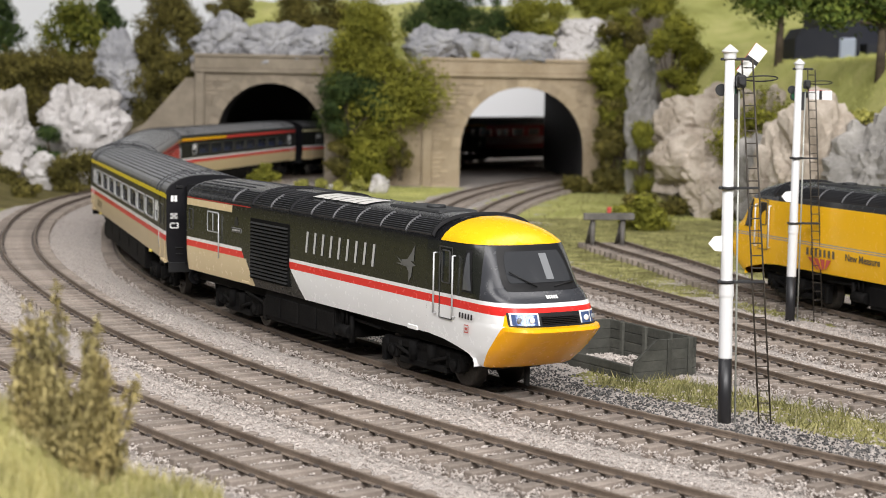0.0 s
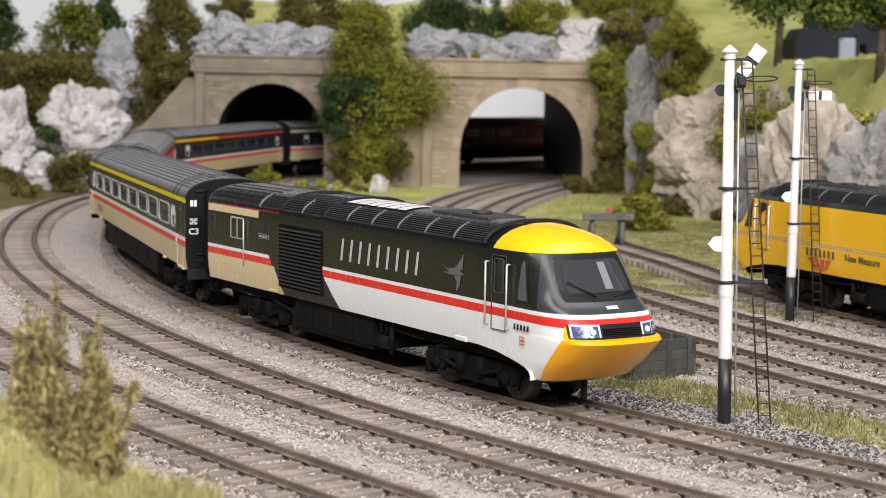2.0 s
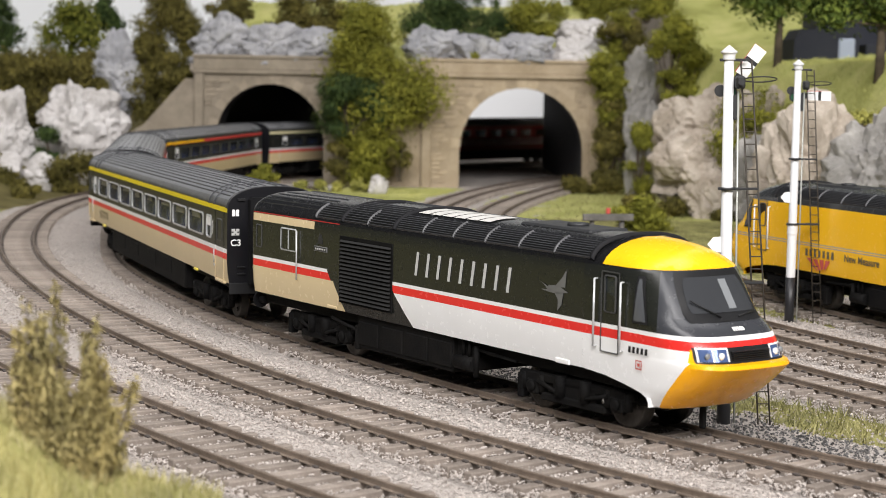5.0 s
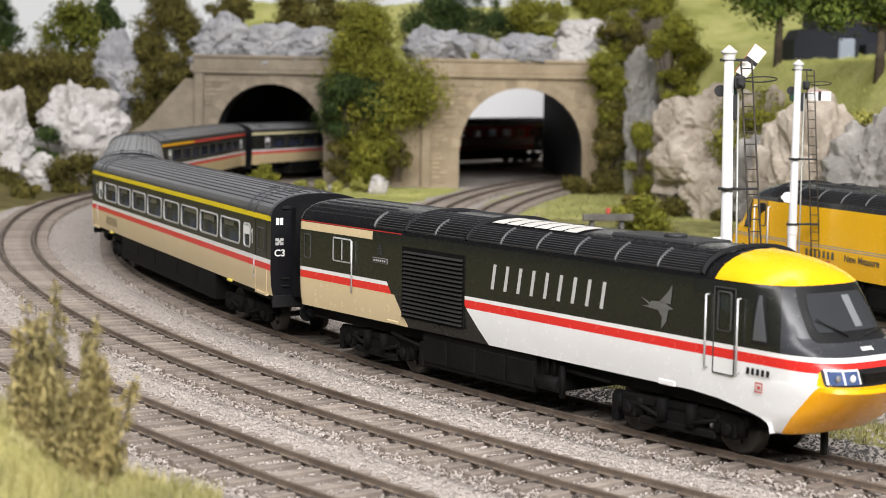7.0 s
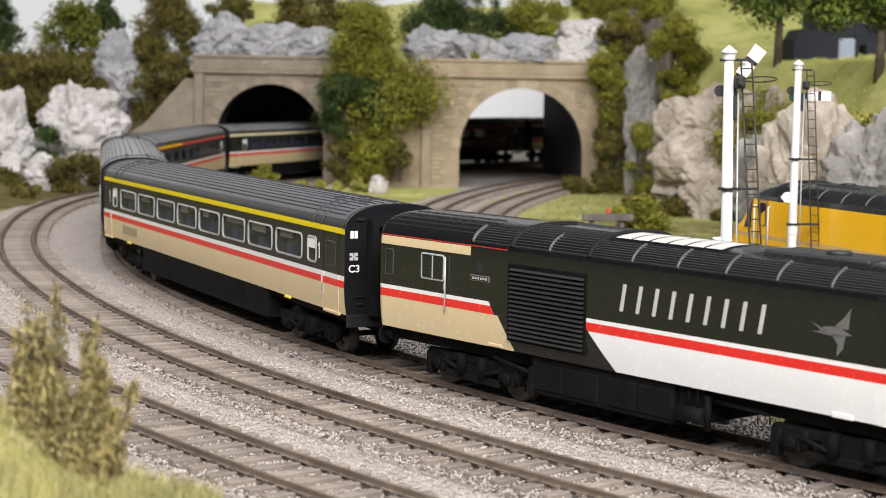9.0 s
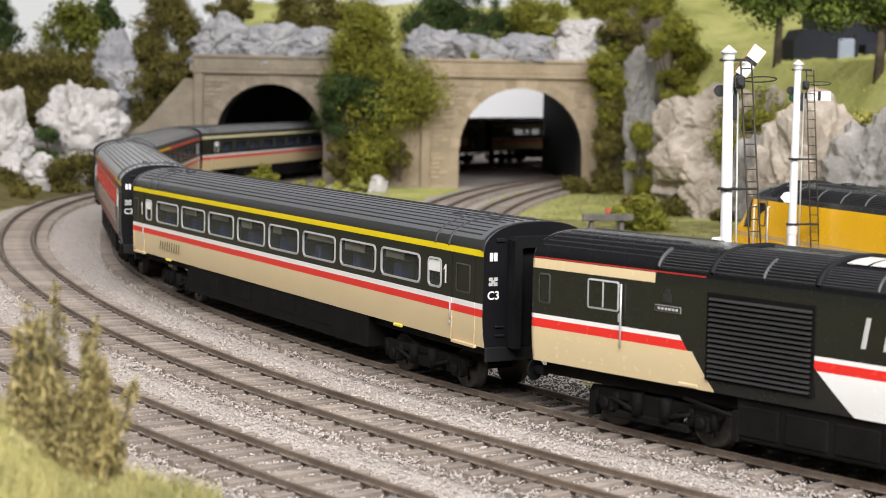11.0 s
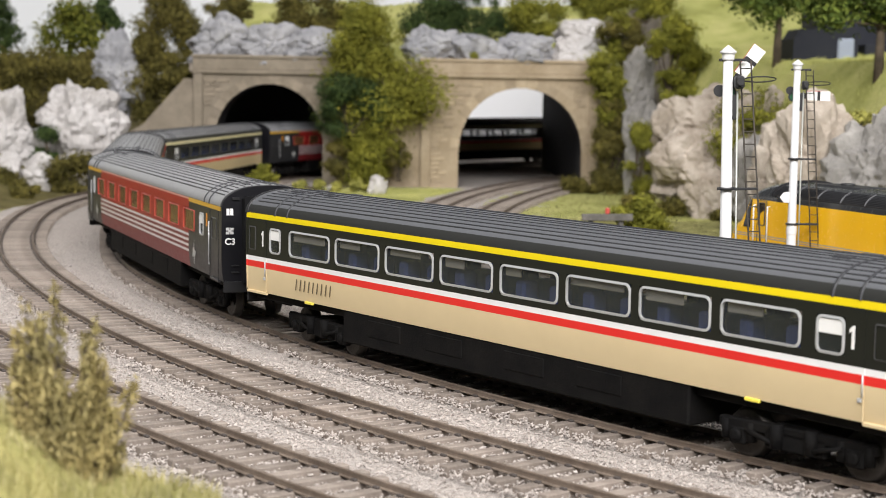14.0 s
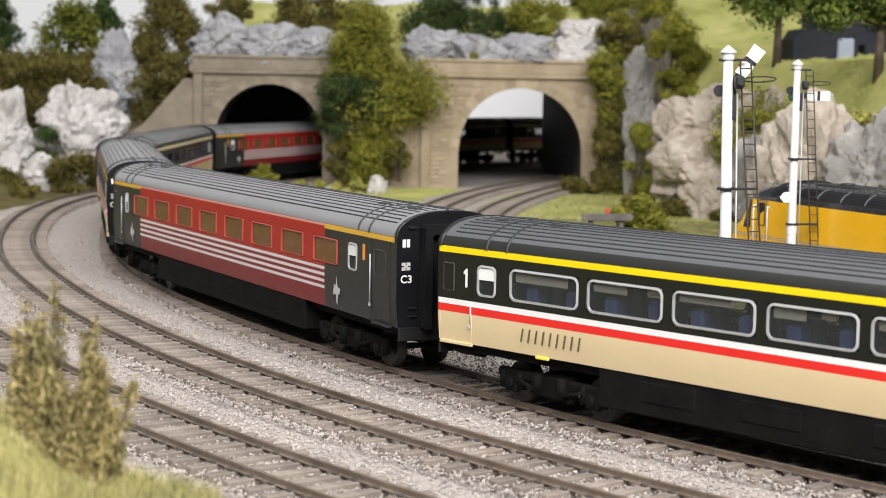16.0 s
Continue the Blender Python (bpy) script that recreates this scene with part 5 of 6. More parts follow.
HILL_BLADES = leaf_mat("hill_blades", (0.42, 0.45, 0.15), (0.57, 0.58, 0.22), (0.7, 0.69, 0.32))
BARK = stuff_mat("tree_bark", [(0.3, (0.05, 0.04, 0.025)), (0.7, (0.13, 0.1, 0.07))], 120, 900, 0.9, 0.6, 0.0006)


def leaves(blobs, count, size, seed, flat=0.42):
    """Small bent leaves scattered over lumpy blobs (x, y, z, rx, ry, rz): vertices and faces."""
    r = np.random.RandomState(seed)
    vol = np.array([b[3] * b[4] + b[3] * b[5] + b[4] * b[5] for b in blobs], float)
    pick = r.choice(len(blobs), count, p=vol / vol.sum())
    B = np.array(blobs, float)[pick]
    d = r.normal(size=(count, 3))
    d /= np.linalg.norm(d, axis=1)[:, None]
    rad = 1 - 0.5 * r.rand(count) ** 1.5 + 0.2 * r.normal(size=count) + 0.55 * (r.rand(count) < 0.07) * r.rand(count)
    c = B[:, :3] + d * B[:, 3:] * rad[:, None]
    nrm = d + r.normal(size=(count, 3)) * flat
    nrm /= np.linalg.norm(nrm, axis=1)[:, None]
    t = np.cross(nrm, r.normal(size=(count, 3)))
    t /= np.linalg.norm(t, axis=1)[:, None]
    b = np.cross(nrm, t)
    s = size * r.uniform(0.5, 1.35, (count, 1))
    V = np.stack([c - t * s, c + b * s * 0.55 + nrm * s * 0.3, c + t * s, c - b * s * 0.55 + nrm * s * 0.3], 1).reshape(-1, 3)
    i = np.arange(count)[:, None] * 4
    F = np.concatenate([i + np.array([[0, 1, 2]]), i + np.array([[0, 2, 3]])])
    return V, F


def lumpy(x, y, z, w, h, seed, n=None, dep=0.6):
    r = random.Random(seed)
    n = n or max(6, int(w * h / 130))
    out = []
    for _ in range(n):
        a, q = r.uniform(0, 2 * math.pi), math.sqrt(r.random())
        k = r.uniform(0.07, 0.25) * min(w, h) + 1.6
        out.append((x + math.cos(a) * q * (w / 2 - k * 0.35), y + r.uniform(-0.5, 0.5) * min(w, h) * dep, z + math.sin(a) * q * (h / 2 - k * 0.35), k * r.uniform(0.8, 1.4), k, k * r.uniform(0.7, 1.1)))
    return out


def bush(x, y, z, w, h, mat, label, dens=1.0, size=2.3, seed=1, foot=None, category="bush"):
    foot = z - h / 2 if foot is None else foot
    blobs = lumpy(x, y, z, w, h, seed)
    blobs = [(b[0] - x, b[1] - y, b[2] - foot, *b[3:]) for b in blobs]
    t = thing("bush", P(x, y, foot), label, category, "bushes")
    n = int(min(15000, 420 + 1.15 * dens * (w * h) * (2.3 / size) ** 2))
    ob = new("leaves", quick("leaves", *leaves(blobs, n, size, seed), mat))
    ob.parent = t
    bm = bm_new()
    r = random.Random(seed)
    for b in blobs[:9]:
        rod(bm, (r.uniform(-2, 2), r.uniform(-2, 2), -1), b[:3], 0.9, 5, 0.3)
    tagged(part("brushwood", bm, BARK, t, "thin dark twigs"), kind="stuff")
    return t


def tree(x, y, z0, trunk_h, crown, mat, label, seed):
    """A tapered trunk with limbs and a loose crown of leaf clumps; crown: (dx, dz, width, height)."""
    t = thing("tree", P(x, y, z0), label, "tree", "trees")
    bm = bm_new()
    r = random.Random(seed)
    rod(bm, (0, 0, -4), (0.8, 0, trunk_h * 0.55), 3.4, 10, 2.6)
    rod(bm, (0.8, 0, trunk_h * 0.55), (0, 0, trunk_h), 2.6, 10, 1.6)
    blobs = lumpy(crown[0], 0, crown[1], crown[2], crown[3], seed, max(12, int(crown[2] * crown[3] / 130)))
    part("trunk", bm, BARK, t, "rough brown trunk")
    bm = bm_new()
    for b in blobs[:12]:
        rod(bm, (0.3, 0, trunk_h * r.uniform(0.6, 1.0)), b[:3], 1.1, 6, 0.35)
    tagged(part("branchwork", bm, BARK, t), kind="stuff")
    n = int(min(9000, 500 + 1.3 * crown[2] * crown[3]))
    ob = new("crown", quick("crown", *leaves(blobs, n, 2.2, seed), mat))
    ob.parent = t
    return t


def build_foliage():
    o, g, d, br = "olive green foliage bush with fine leaves", "mid green leafy bush on the hill", "dark green leafy bush on the hill", "brown-green heathery bush with fine twigs"
    rows = [(-71, 1526, 128, 58, 74, OLIVE, "tall olive climber hanging over the portals", 1.2), (-60, 1522, 82, 112, 76, OLIVE, "tall olive climber hanging over the portals", 1.2), (-84, 1508, 68, 66, 50, DEEP, "dark green ivy clump on the portal", 1.3), (-66, 1514, 24, 56, 52, OLIVE, "low olive bush at the foot of the portal", 1.0), (-92, 1510, 22, 22, 48, BROWN, br, 1.0), (-40, 1508, 20, 20, 34, BROWN, "sparse brown twiggy bush", 0.5),
            (150, 1512, 100, 38, 110, OLIVE, "ivy climbing beside the portal", 1.0), (147, 1500, 45, 34, 80, BROWN, "ivy climbing beside the portal", 0.9), (190, 1446, 122, 34, 70, OLIVE, o, 1.0), (196, 1440, 78, 26, 50, OLIVE, o, 0.8), (167, 1458, 30, 26, 64, OLIVE, "ivy over the rock pillar", 0.8), (128, 1488, 4, 60, 30, BROWN, "dark low bush at the portal", 1.2), (133, 1112, 5, 42, 30, OLIVE, "low green bush behind the buffer stop", 0.9), (150, 1250, 0, 60, 26, BROWN, "dark low bush under the rock face", 1.0),
            (226, 1236, 56, 52, 76, OLIVE, o, 1.1), (214, 1205, 0, 50, 18, BROWN, "dark low bush under the rock face", 1.1), (203, 1450, 96, 36, 84, OLIVE, "ivy spilling down beside the rock pillar", 1.0), (158, 1516, 132, 34, 46, BROWN, "dark ivy above the rock pillar", 1.0), (196, 1452, 48, 22, 50, BROWN, "dark ivy beside the rock pillar", 0.9), (-132, 1610, 150, 72, 52, BROWN, br, 1.2), (15, 1626, 149, 118, 52, DEEP, d, 1.3), (85, 1596, 152, 44, 52, OLIVE, o, 1.1), (140, 1620, 166, 60, 46, OLIVE, o, 1.0), (186, 1606, 170, 56, 40, OLIVE, o, 1.0),
            (-372, 1566, 82, 104, 68, BROWN, br, 1.4), (-400, 1540, 84, 80, 50, BROWN, br, 1.2), (-258, 1600, 130, 52, 88, BROWN, br, 1.4), (-272, 1586, 76, 52, 52, BROWN, br, 1.3), (-318, 1552, 74, 34, 30, BROWN, br, 1.2), (-284, 1592, 112, 30, 56, BROWN, br, 1.2), (-336, 1604, 98, 40, 40, BROWN, br, 1.2), (-339, 1446, 26, 24, 44, DEEP, d, 1.2), (-303, 1384, 13, 38, 40, BROWN, br, 1.0), (-280, 1420, 6, 40, 24, BROWN, br, 0.9), (-350, 1360, 4, 50, 22, BROWN, br, 0.8),
            (-243, 1566, 100, 36, 46, BROWN, "brown-green bush beside the portal parapet", 1.2), (-153, 1432, 8, 26, 24, OLIVE, "small green tuft beside the track", 0.9), (-204, 1606, 152, 44, 36, BROWN, br, 1.1), (300, 985, 73, 90, 13, GRASSY, "grassy overhang above the rock face", 1.7), (250, 1025, 74, 70, 12, GRASSY, "grassy overhang above the rock face", 1.7), (-100, 1452, 1, 60, 11, GRASSY, "low bright grass tuft before the portal", 1.6), (-62, 1450, 1, 44, 9, GRASSY, "low bright grass tuft before the portal", 1.6), (-385, 1330, 2, 50, 20, BROWN, br, 1.0), (-330, 1310, 0, 40, 14, BROWN, br, 1.0), (-395, 1400, 14, 40, 34, BROWN, br, 1.1), (24, 1545, 113, 10, 10, OLIVE, "small tuft growing on the parapet", 1.0)]
    for i, (x, y, z, w, h, m, lab, dens) in enumerate(rows):
        bush(x, y, z, w, h, m, lab, dens, 1.5, i + 3, None)
    tree(-372, 1690, 80, 54, (4, 46, 58, 74), GROVE, "bushy green tree on the bank", 91)
    tree(-456, 1720, 80, 60, (0, 54, 44, 78), DEEP, "dark green tree on the bank", 92)
    tree(-345, 1760, 92, 60, (0, 62, 40, 34), DEEP, "dark green tree on the bank", 95)
    tree(252, 1300, height(252, 1300) - 1, 62, (-10, 60, 76, 52), GREEN, "broad-leaved tree with a bare trunk on the bank", 93)
    tree(279, 1100, height(279, 1100) - 1, 54, (-8, 54, 80, 54), GREEN, "broad-leaved tree with a bare trunk on the bank", 94)


# ---- grass, ballast chips ----
def near_line(x, y):
    d = np.hypot(CX - x, CY - y)
    j = int(d.argmin())
    a = TH[j]
    return SS[j], (x - CX[j]) * math.sin(a) - (y - CY[j]) * math.cos(a)


def cover(x, y):
    """How grassy the layout is here, 0 to 1."""
    s, o = near_line(x, y)
    w = 9 * lumps(x, y, 0.03, 5)
    if y > 1530 and -262 < x < 140:
        return 0.0
    v = 0.0
    if s > -330:
        v = max(v, sm(131, 140, o + w * 0.5))
    if s > 70:
        v = max(v, sm(-80, -70, o + w * 0.3) * sm(-40, -48, o + w * 0.3) * (0.75 + 0.5 * lumps(x, y, 0.05, 4)))
    if s < 40:
        v = max(v, sm(-262, -254, o + w) * sm(-204, -214, o + w) * (0.5 + 0.8 * lumps(x, y, 0.02, 8) + 0.4))
    if s < -260:
        v = max(v, sm(-252, -264, o + w))
    if s < 120:
        v = max(v, sm(-285, -297, o + w))
    if s < -780:
        v = max(v, sm(-158, -148, o + w) * sm(-26, -40, o + w))
    if s < -330:
        v = max(v, sm(112, 124, o + w * 0.6))
    return min(1.0, max(0.0, v))


def grow(name, mat, label, seed, fields, tall=1.0):
    """Single blades scattered over fields (x0, x1, y0, y1, count) where the ground is grassy."""
    r = np.random.RandomState(seed)
    pts = []
    for x0, x1, y0, y1, n in fields:
        for x, y in zip(r.uniform(x0, x1, n), r.uniform(y0, y1, n)):
            z = height(x, y)
            if r.rand() < cover(x, y) ** 1.5 and (z < 0 or z > 62):
                pts.append((x, y, z))
    c = np.array(pts)
    n = len(c)
    a = r.uniform(0, 2 * math.pi, n)
    h = r.uniform(0.8, 2.9, n) * (1 + 0.6 * (r.rand(n) < 0.1)) * tall
    lean = r.normal(size=(n, 2)) * 1.3
    wd = r.uniform(0.12, 0.3, n) * tall
    px, py = np.cos(a) * wd, np.sin(a) * wd
    V = np.stack([np.stack([c[:, 0] - px, c[:, 1] - py, c[:, 2] - 0.3], 1), np.stack([c[:, 0] + px, c[:, 1] + py, c[:, 2] - 0.3], 1), np.stack([c[:, 0] + lean[:, 0], c[:, 1] + lean[:, 1], c[:, 2] + h], 1)], 1).reshape(-1, 3)
    tagged(new(name, quick(name, V, np.arange(n * 3).reshape(-1, 3), mat)), label, "grass", "", "stuff")


def build_grass():
    grow("grass", VERGE, "short yellow-green static grass tufts", 5, ((-190, -30, 330, 560, 15000), (50, 165, 400, 620, 30000), (40, 190, 640, 1150, 6500), (60, 180, 1150, 1480, 3000)), 1.05)
    grow("hill_grass", HILL_BLADES, "bright yellow-green static grass on the hill", 6, ((200, 370, 880, 1480, 42000), (-140, 10, 1380, 1560, 5000)), 0.8)


def chips(name, spots, mat, label, seed, r0=0.24, r1=0.54):
    r = np.random.RandomState(seed)
    n = len(spots)
    base = np.array([(1, 0, 0), (-1, 0, 0), (0, 1, 0), (0, -1, 0), (0, 0, 1), (0, 0, -1)], float)
    fc = np.array([(0, 2, 4), (2, 1, 4), (1, 3, 4), (3, 0, 4), (2, 0, 5), (1, 2, 5), (3, 1, 5), (0, 3, 5)])
    s = r.uniform(r0, r1, (n, 1, 1))
    jit = base[None] * r.uniform(0.6, 1.3, (n, 6, 1)) + r.normal(size=(n, 6, 3)) * 0.22
    q = r.normal(size=(n, 4))
    q /= np.linalg.norm(q, axis=1)[:, None]
    w, x, y, z = q.T
    R = np.stack([np.stack([1 - 2 * (y * y + z * z), 2 * (x * y - z * w), 2 * (x * z + y * w)], 1), np.stack([2 * (x * y + z * w), 1 - 2 * (x * x + z * z), 2 * (y * z - x * w)], 1), np.stack([2 * (x * z - y * w), 2 * (y * z + x * w), 1 - 2 * (x * x + y * y)], 1)], 1)
    V = np.einsum("nij,nkj->nki", R, jit * s) * np.array([1, 1, 0.75]) + np.array(spots)[:, None, :]
    F = (np.arange(n)[:, None, None] * 6 + fc[None]).reshape(-1, 3)
    tagged(new(name, quick(name, V.reshape(-1, 3), F, mat)), label, "ballast", "", "stuff")


def build_ballast():
    r = np.random.RandomState(11)
    pale, ash = [], []
    for s in range(-560, 345, 5):
        for o in range(-292, 140, 4):
            p, a = line(s + 2.5, o + 2.0)
            if p[1] < 320 or p[1] > 1150 or abs(p[0]) > p[1] * 0.28 + 8 or (s < -190 and o < -120):
                continue
            cv = cover(p[0], p[1])
            k = r.poisson((19 if p[1] < 560 else 11 if p[1] < 760 else 4.5) * (1 - 0.92 * cv))
            bed = any(lo < s < hi and abs(o + 2 - smooth_interp(s, ks, ko)) < 21 for lo, hi, ks, ko in TRACKS.values())
            if bed:
                k = int(k * 1.5)
            dark = -56 < o < -14 and s > -30 and cv < 0.5
            z = height(p[0], p[1])
            for _ in range(k):
                q, a = line(s + 5 * r.rand(), o + 4 * r.rand())
                (ash if dark and r.rand() < 0.94 else pale).append((q[0], q[1], z + (r.uniform(0.7, 2.1) if bed else r.uniform(-0.2, 0.6))))
    chips("ballast", pale, STONE, "pale grey ballast chips between the sleepers", 21)
    chips("ash_ballast", ash, ASH, "dark grey ash chips beside the track", 22)


# ---- signals ----
STEEL = paint("signal_black_steel", (0.02, 0.02, 0.022), 0.45)
LADDER = stuff_mat("ladder_brown", [(0.3, (0.03, 0.025, 0.02)), (0.7, (0.07, 0.058, 0.045))], 150, 900, 0.6, 0.2)
LENS = paint("signal_green_lens", (0.03, 0.12, 0.06), 0.15)
WIRE = paint("galvanised_wire", (0.4, 0.41, 0.38), 0.45, 0.4)
POST_WHITE = paint("post_white", (0.66, 0.665, 0.67), 0.45, 0, 0.2)
POST_BLACK = paint("post_black", (0.016, 0.016, 0.018), 0.4)


def signal(x, y, arm_angle, label, lean=0.0):
    g = thing("semaphore_signal", P(x, y, -4.6, 0, lean, 0), label, "railway signal", "semaphore signals")
    bm = bm_new()
    rod(bm, (0, 0, -3), (0, 0, 18.3), 1.95, 16)
    part("post_base", bm, POST_BLACK, g, "black painted post base")
    bm = bm_new()
    lathe(bm, [(1.95, 18.3), (1.95, 18.7), (1.95, 35.4), (1.95, 35.8), (2.15, 36.2), (2.15, 36.6), (2.15, 38.9), (2.15, 39.3), (1.74, 40.8), (1.73, 41.4), (1.38, 103)], 16)
    part("post", bm, POST_WHITE, g, "white painted post")
    bm = bm_new()
    lathe(bm, [(1.75, 102.6), (1.75, 102.9), (1.8, 104.1), (1.85, 104.3), (2.3, 104.5), (2.35, 104.9), (1.3, 105.8), (0.3, 106.6), (0.05, 106.7)], 16)
    part("finial", bm, POST_WHITE, g)
    bm = bm_new()
    bbox(bm, -2.6, 5.6, -0.5, 0.5, 102.2, 103.0, 0.2)
    part("cap_bracket", bm, STEEL, g)
    # ladder
    lad = new("ladder")
    lad.parent = g
    def rail_x(u):
        return 11.6 - 7.0 * u
    for s in (-1, 1):
        bm = bm_new()
        rod(bm, (11.6 + s * 1.7, -1.2, -4), (4.6 + s * 1.5, -1.2, 102.5), 0.26, 6)
        part("ladder_rail", bm, LADDER, lad)
    for i in range(29):
        u = (i + 0.6) / 29.4
        bm = bm_new()
        rod(bm, (rail_x(u) - 1.6, -1.2, 103 * u), (rail_x(u) + 1.6, -1.2, 103 * u), 0.18, 5)
        part("rung", bm, LADDER, lad)
    for z, w in ((40.2, 10.6), (66.7, 8.6)):
        bm = bm_new()
        bbox(bm, -2.8, w, -1.6, -0.7, z - 0.35, z + 0.35, 0.15)
        lathe(bm, [(2.5, z - 0.4), (2.5, z + 0.4)], 16)
        if z < 50:
            bbox(bm, 2, 9.4, 0.6, 1.2, z - 0.1, z + 0.4, 0.1)
        part("ladder_stay", bm, STEEL, g)
    bm = bm_new()
    for i in range(20):
        a, b = 2 * math.pi * i / 20, 2 * math.pi * (i + 1) / 20
        rod(bm, (8.6 + 4.6 * math.cos(a), -1.2 + 3.2 * math.sin(a), 97.2 - 0.75 * math.sin(a)), (8.6 + 4.6 * math.cos(b), -1.2 + 3.2 * math.sin(b), 97.2 - 0.75 * math.sin(b)), 0.2, 5)
    part("safety_hoop", bm, STEEL, g)
    # pull wire down the post
    bm = bm_new()
    rod(bm, (2.9, -0.8, 0), (2.6, -0.8, 94), 0.3, 6)
    part("pull_wire", bm, WIRE, g)
    # arm, spectacle, lamp
    arm = new("signal_arm")
    arm.parent = g
    arm.matrix_basis = P(2.4, 2.1, 96.6 if arm_angle > 10 else 92.2, 0, -arm_angle, 0)
    bm = bm_new()
    v = box(bm, 2.2, 11.6, -0.25, 0.25, -1.75, 1.75)
    for k in (1, 2, 5, 6):
        v[k].co.z *= 1.12
    part("arm_blade", bm, WHITE, arm, "white arm with a black band")
    bm = bm_new()
    box(bm, 6.4, 7.6, -0.32, 0.32, -1.86, 1.86)
    part("arm_band", bm, POST_BLACK, arm)
    bm = bm_new()
    box(bm, 2.2, 11.7, 0.27, 0.36, -1.8, 2.0)
    part("arm_front", bm, RED_TRIM, arm, "red front face")
    bm = bm_new()
    bbox(bm, -2.2, 2.4, -0.4, 0.4, -1.2, 1.2, 0.3)
    rod(bm, (-3.4, 0.4, -0.6), (-3.4, -0.4, -0.6), 1.9, 14)
    rod(bm, (-4.6, 0.4, 2.0), (-4.6, -0.4, 2.0), 1.7, 14)
    part("spectacle", bm, STEEL, arm, "black spectacle casting")
    bm = bm_new()
    rod(bm, (-3.4, 0.55, -0.6), (-3.4, -0.55, -0.6), 1.35, 14)
    part("spectacle_glass", bm, LENS, arm)
    bm = bm_new()
    bbox(bm, 1.6, 4.2, -3.4, -0.6, 94.6, 98.2, 0.5)
    rod(bm, (2.9, -3.2, 96.4), (2.9, -4.4, 96.4), 0.9, 10)
    bbox(bm, 1.2, 2.4, -1.0, 0.4, 86, 93, 0.2)
    part("signal_lamp", bm, STEEL, g, "black signal lamp case")
    # white balance plate low on the post
    bm = bm_new()
    q = [(-1.6, 48.8), (-3.6, 49), (-5.4, 51), (-3.8, 53), (-1.6, 53.2)]
    a = [bm.verts.new((px, -0.9, pz)) for px, pz in q]
    b = [bm.verts.new((px, -0.4, pz)) for px, pz in q]
    bm.faces.new(a)
    bm.faces.new(b)
    for k in range(5):
        bm.faces.new((a[k], a[(k + 1) % 5], b[(k + 1) % 5], b[k]))
    part("balance_weight", bm, WHITE, g, "white balance plate")
    return g


# ---- bunker, buffer stop, shed, foreground shrub ----
PLANK = stuff_mat("grey_green_plank", [(0.3, (0.035, 0.036, 0.03)), (0.7, (0.105, 0.105, 0.09))], 60, 700, 0.8, 0.5, 0.0004, random_by="object", vary=0.2)
BEAM = stuff_mat("weathered_grey_timber", [(0.3, (0.1, 0.095, 0.085)), (0.7, (0.22, 0.205, 0.19))], 90, 700, 0.85, 0.4)


def bunker():
    """Timber stone bin: low front, sloping sides, high back. x along the front, y into the bin."""
    L, D, H, F = 48.0, 27.0, 13.4, 5.8
    t = thing("ballast_bin", P(60.6, 539, -5.2, 0, 0, 120.5), "weathered grey-green timber bin holding pale stone chips", "storage bin")
    def plank(name, x0, x1, y0, y1, z0, z1):
        bm = bm_new()
        bbox(bm, x0, x1, y0, y1, z0, z1, 0.22)
        part(name, bm, PLANK, t)
    for i in range(2):
        plank("plank", 0, L, -1.1, 0, i * 2.8 + 0.05, i * 2.8 + 2.75)
    for i in range(4):
        plank("plank", 0, L, -D, -D + 1.1, i * 3.35 + 0.05, i * 3.35 + 3.3)
    for x in (0.0, L - 1.2):
        for i in range(4):
            bm = bm_new()
            z0, z1 = i * 3.35 + 0.05, i * 3.35 + 3.3
            ya = [-1.15 - max(0, z - F) * 1.25 for z in (z0, z1)]
            v = box(bm, x, x + 1.2, -D + 1.1, ya[0], z0, z1)
            for k in (6, 7):
                v[k].co.y = ya[1]
            part("plank", bm, PLANK, t)
        for y in (-D + 3, -D / 2 - 2):
            plank("post", x - 0.7 if x < 1 else x + 1.2, x if x < 1 else x + 1.9, y - 0.9, y + 0.9, 0, H + 0.1)
    for x in (12, 26, 39):
        plank("post", x - 1, x + 1, -D + 1.1, -D + 2.2, 0, H)
    r = np.random.RandomState(3)
    spots = []
    for _ in range(1500):
        u, v = r.uniform(2, L - 2), r.uniform(2, D - 2)
        a = math.radians(120.5)
        xx, yy = u, -v
        hz = 1.0 + 4.8 * math.exp(-((u - 13) / 10) ** 2 - ((v - 10) / 9) ** 2) + 0.6
        spots.append((60.6 + xx * math.cos(a) - yy * math.sin(a), 539 + xx * math.sin(a) + yy * math.cos(a), -5.2 + hz * r.rand() ** 0.4))
    chips("stone_pile", spots, STONE, "heap of pale stone chips in the bin", 31, 0.5, 0.95)


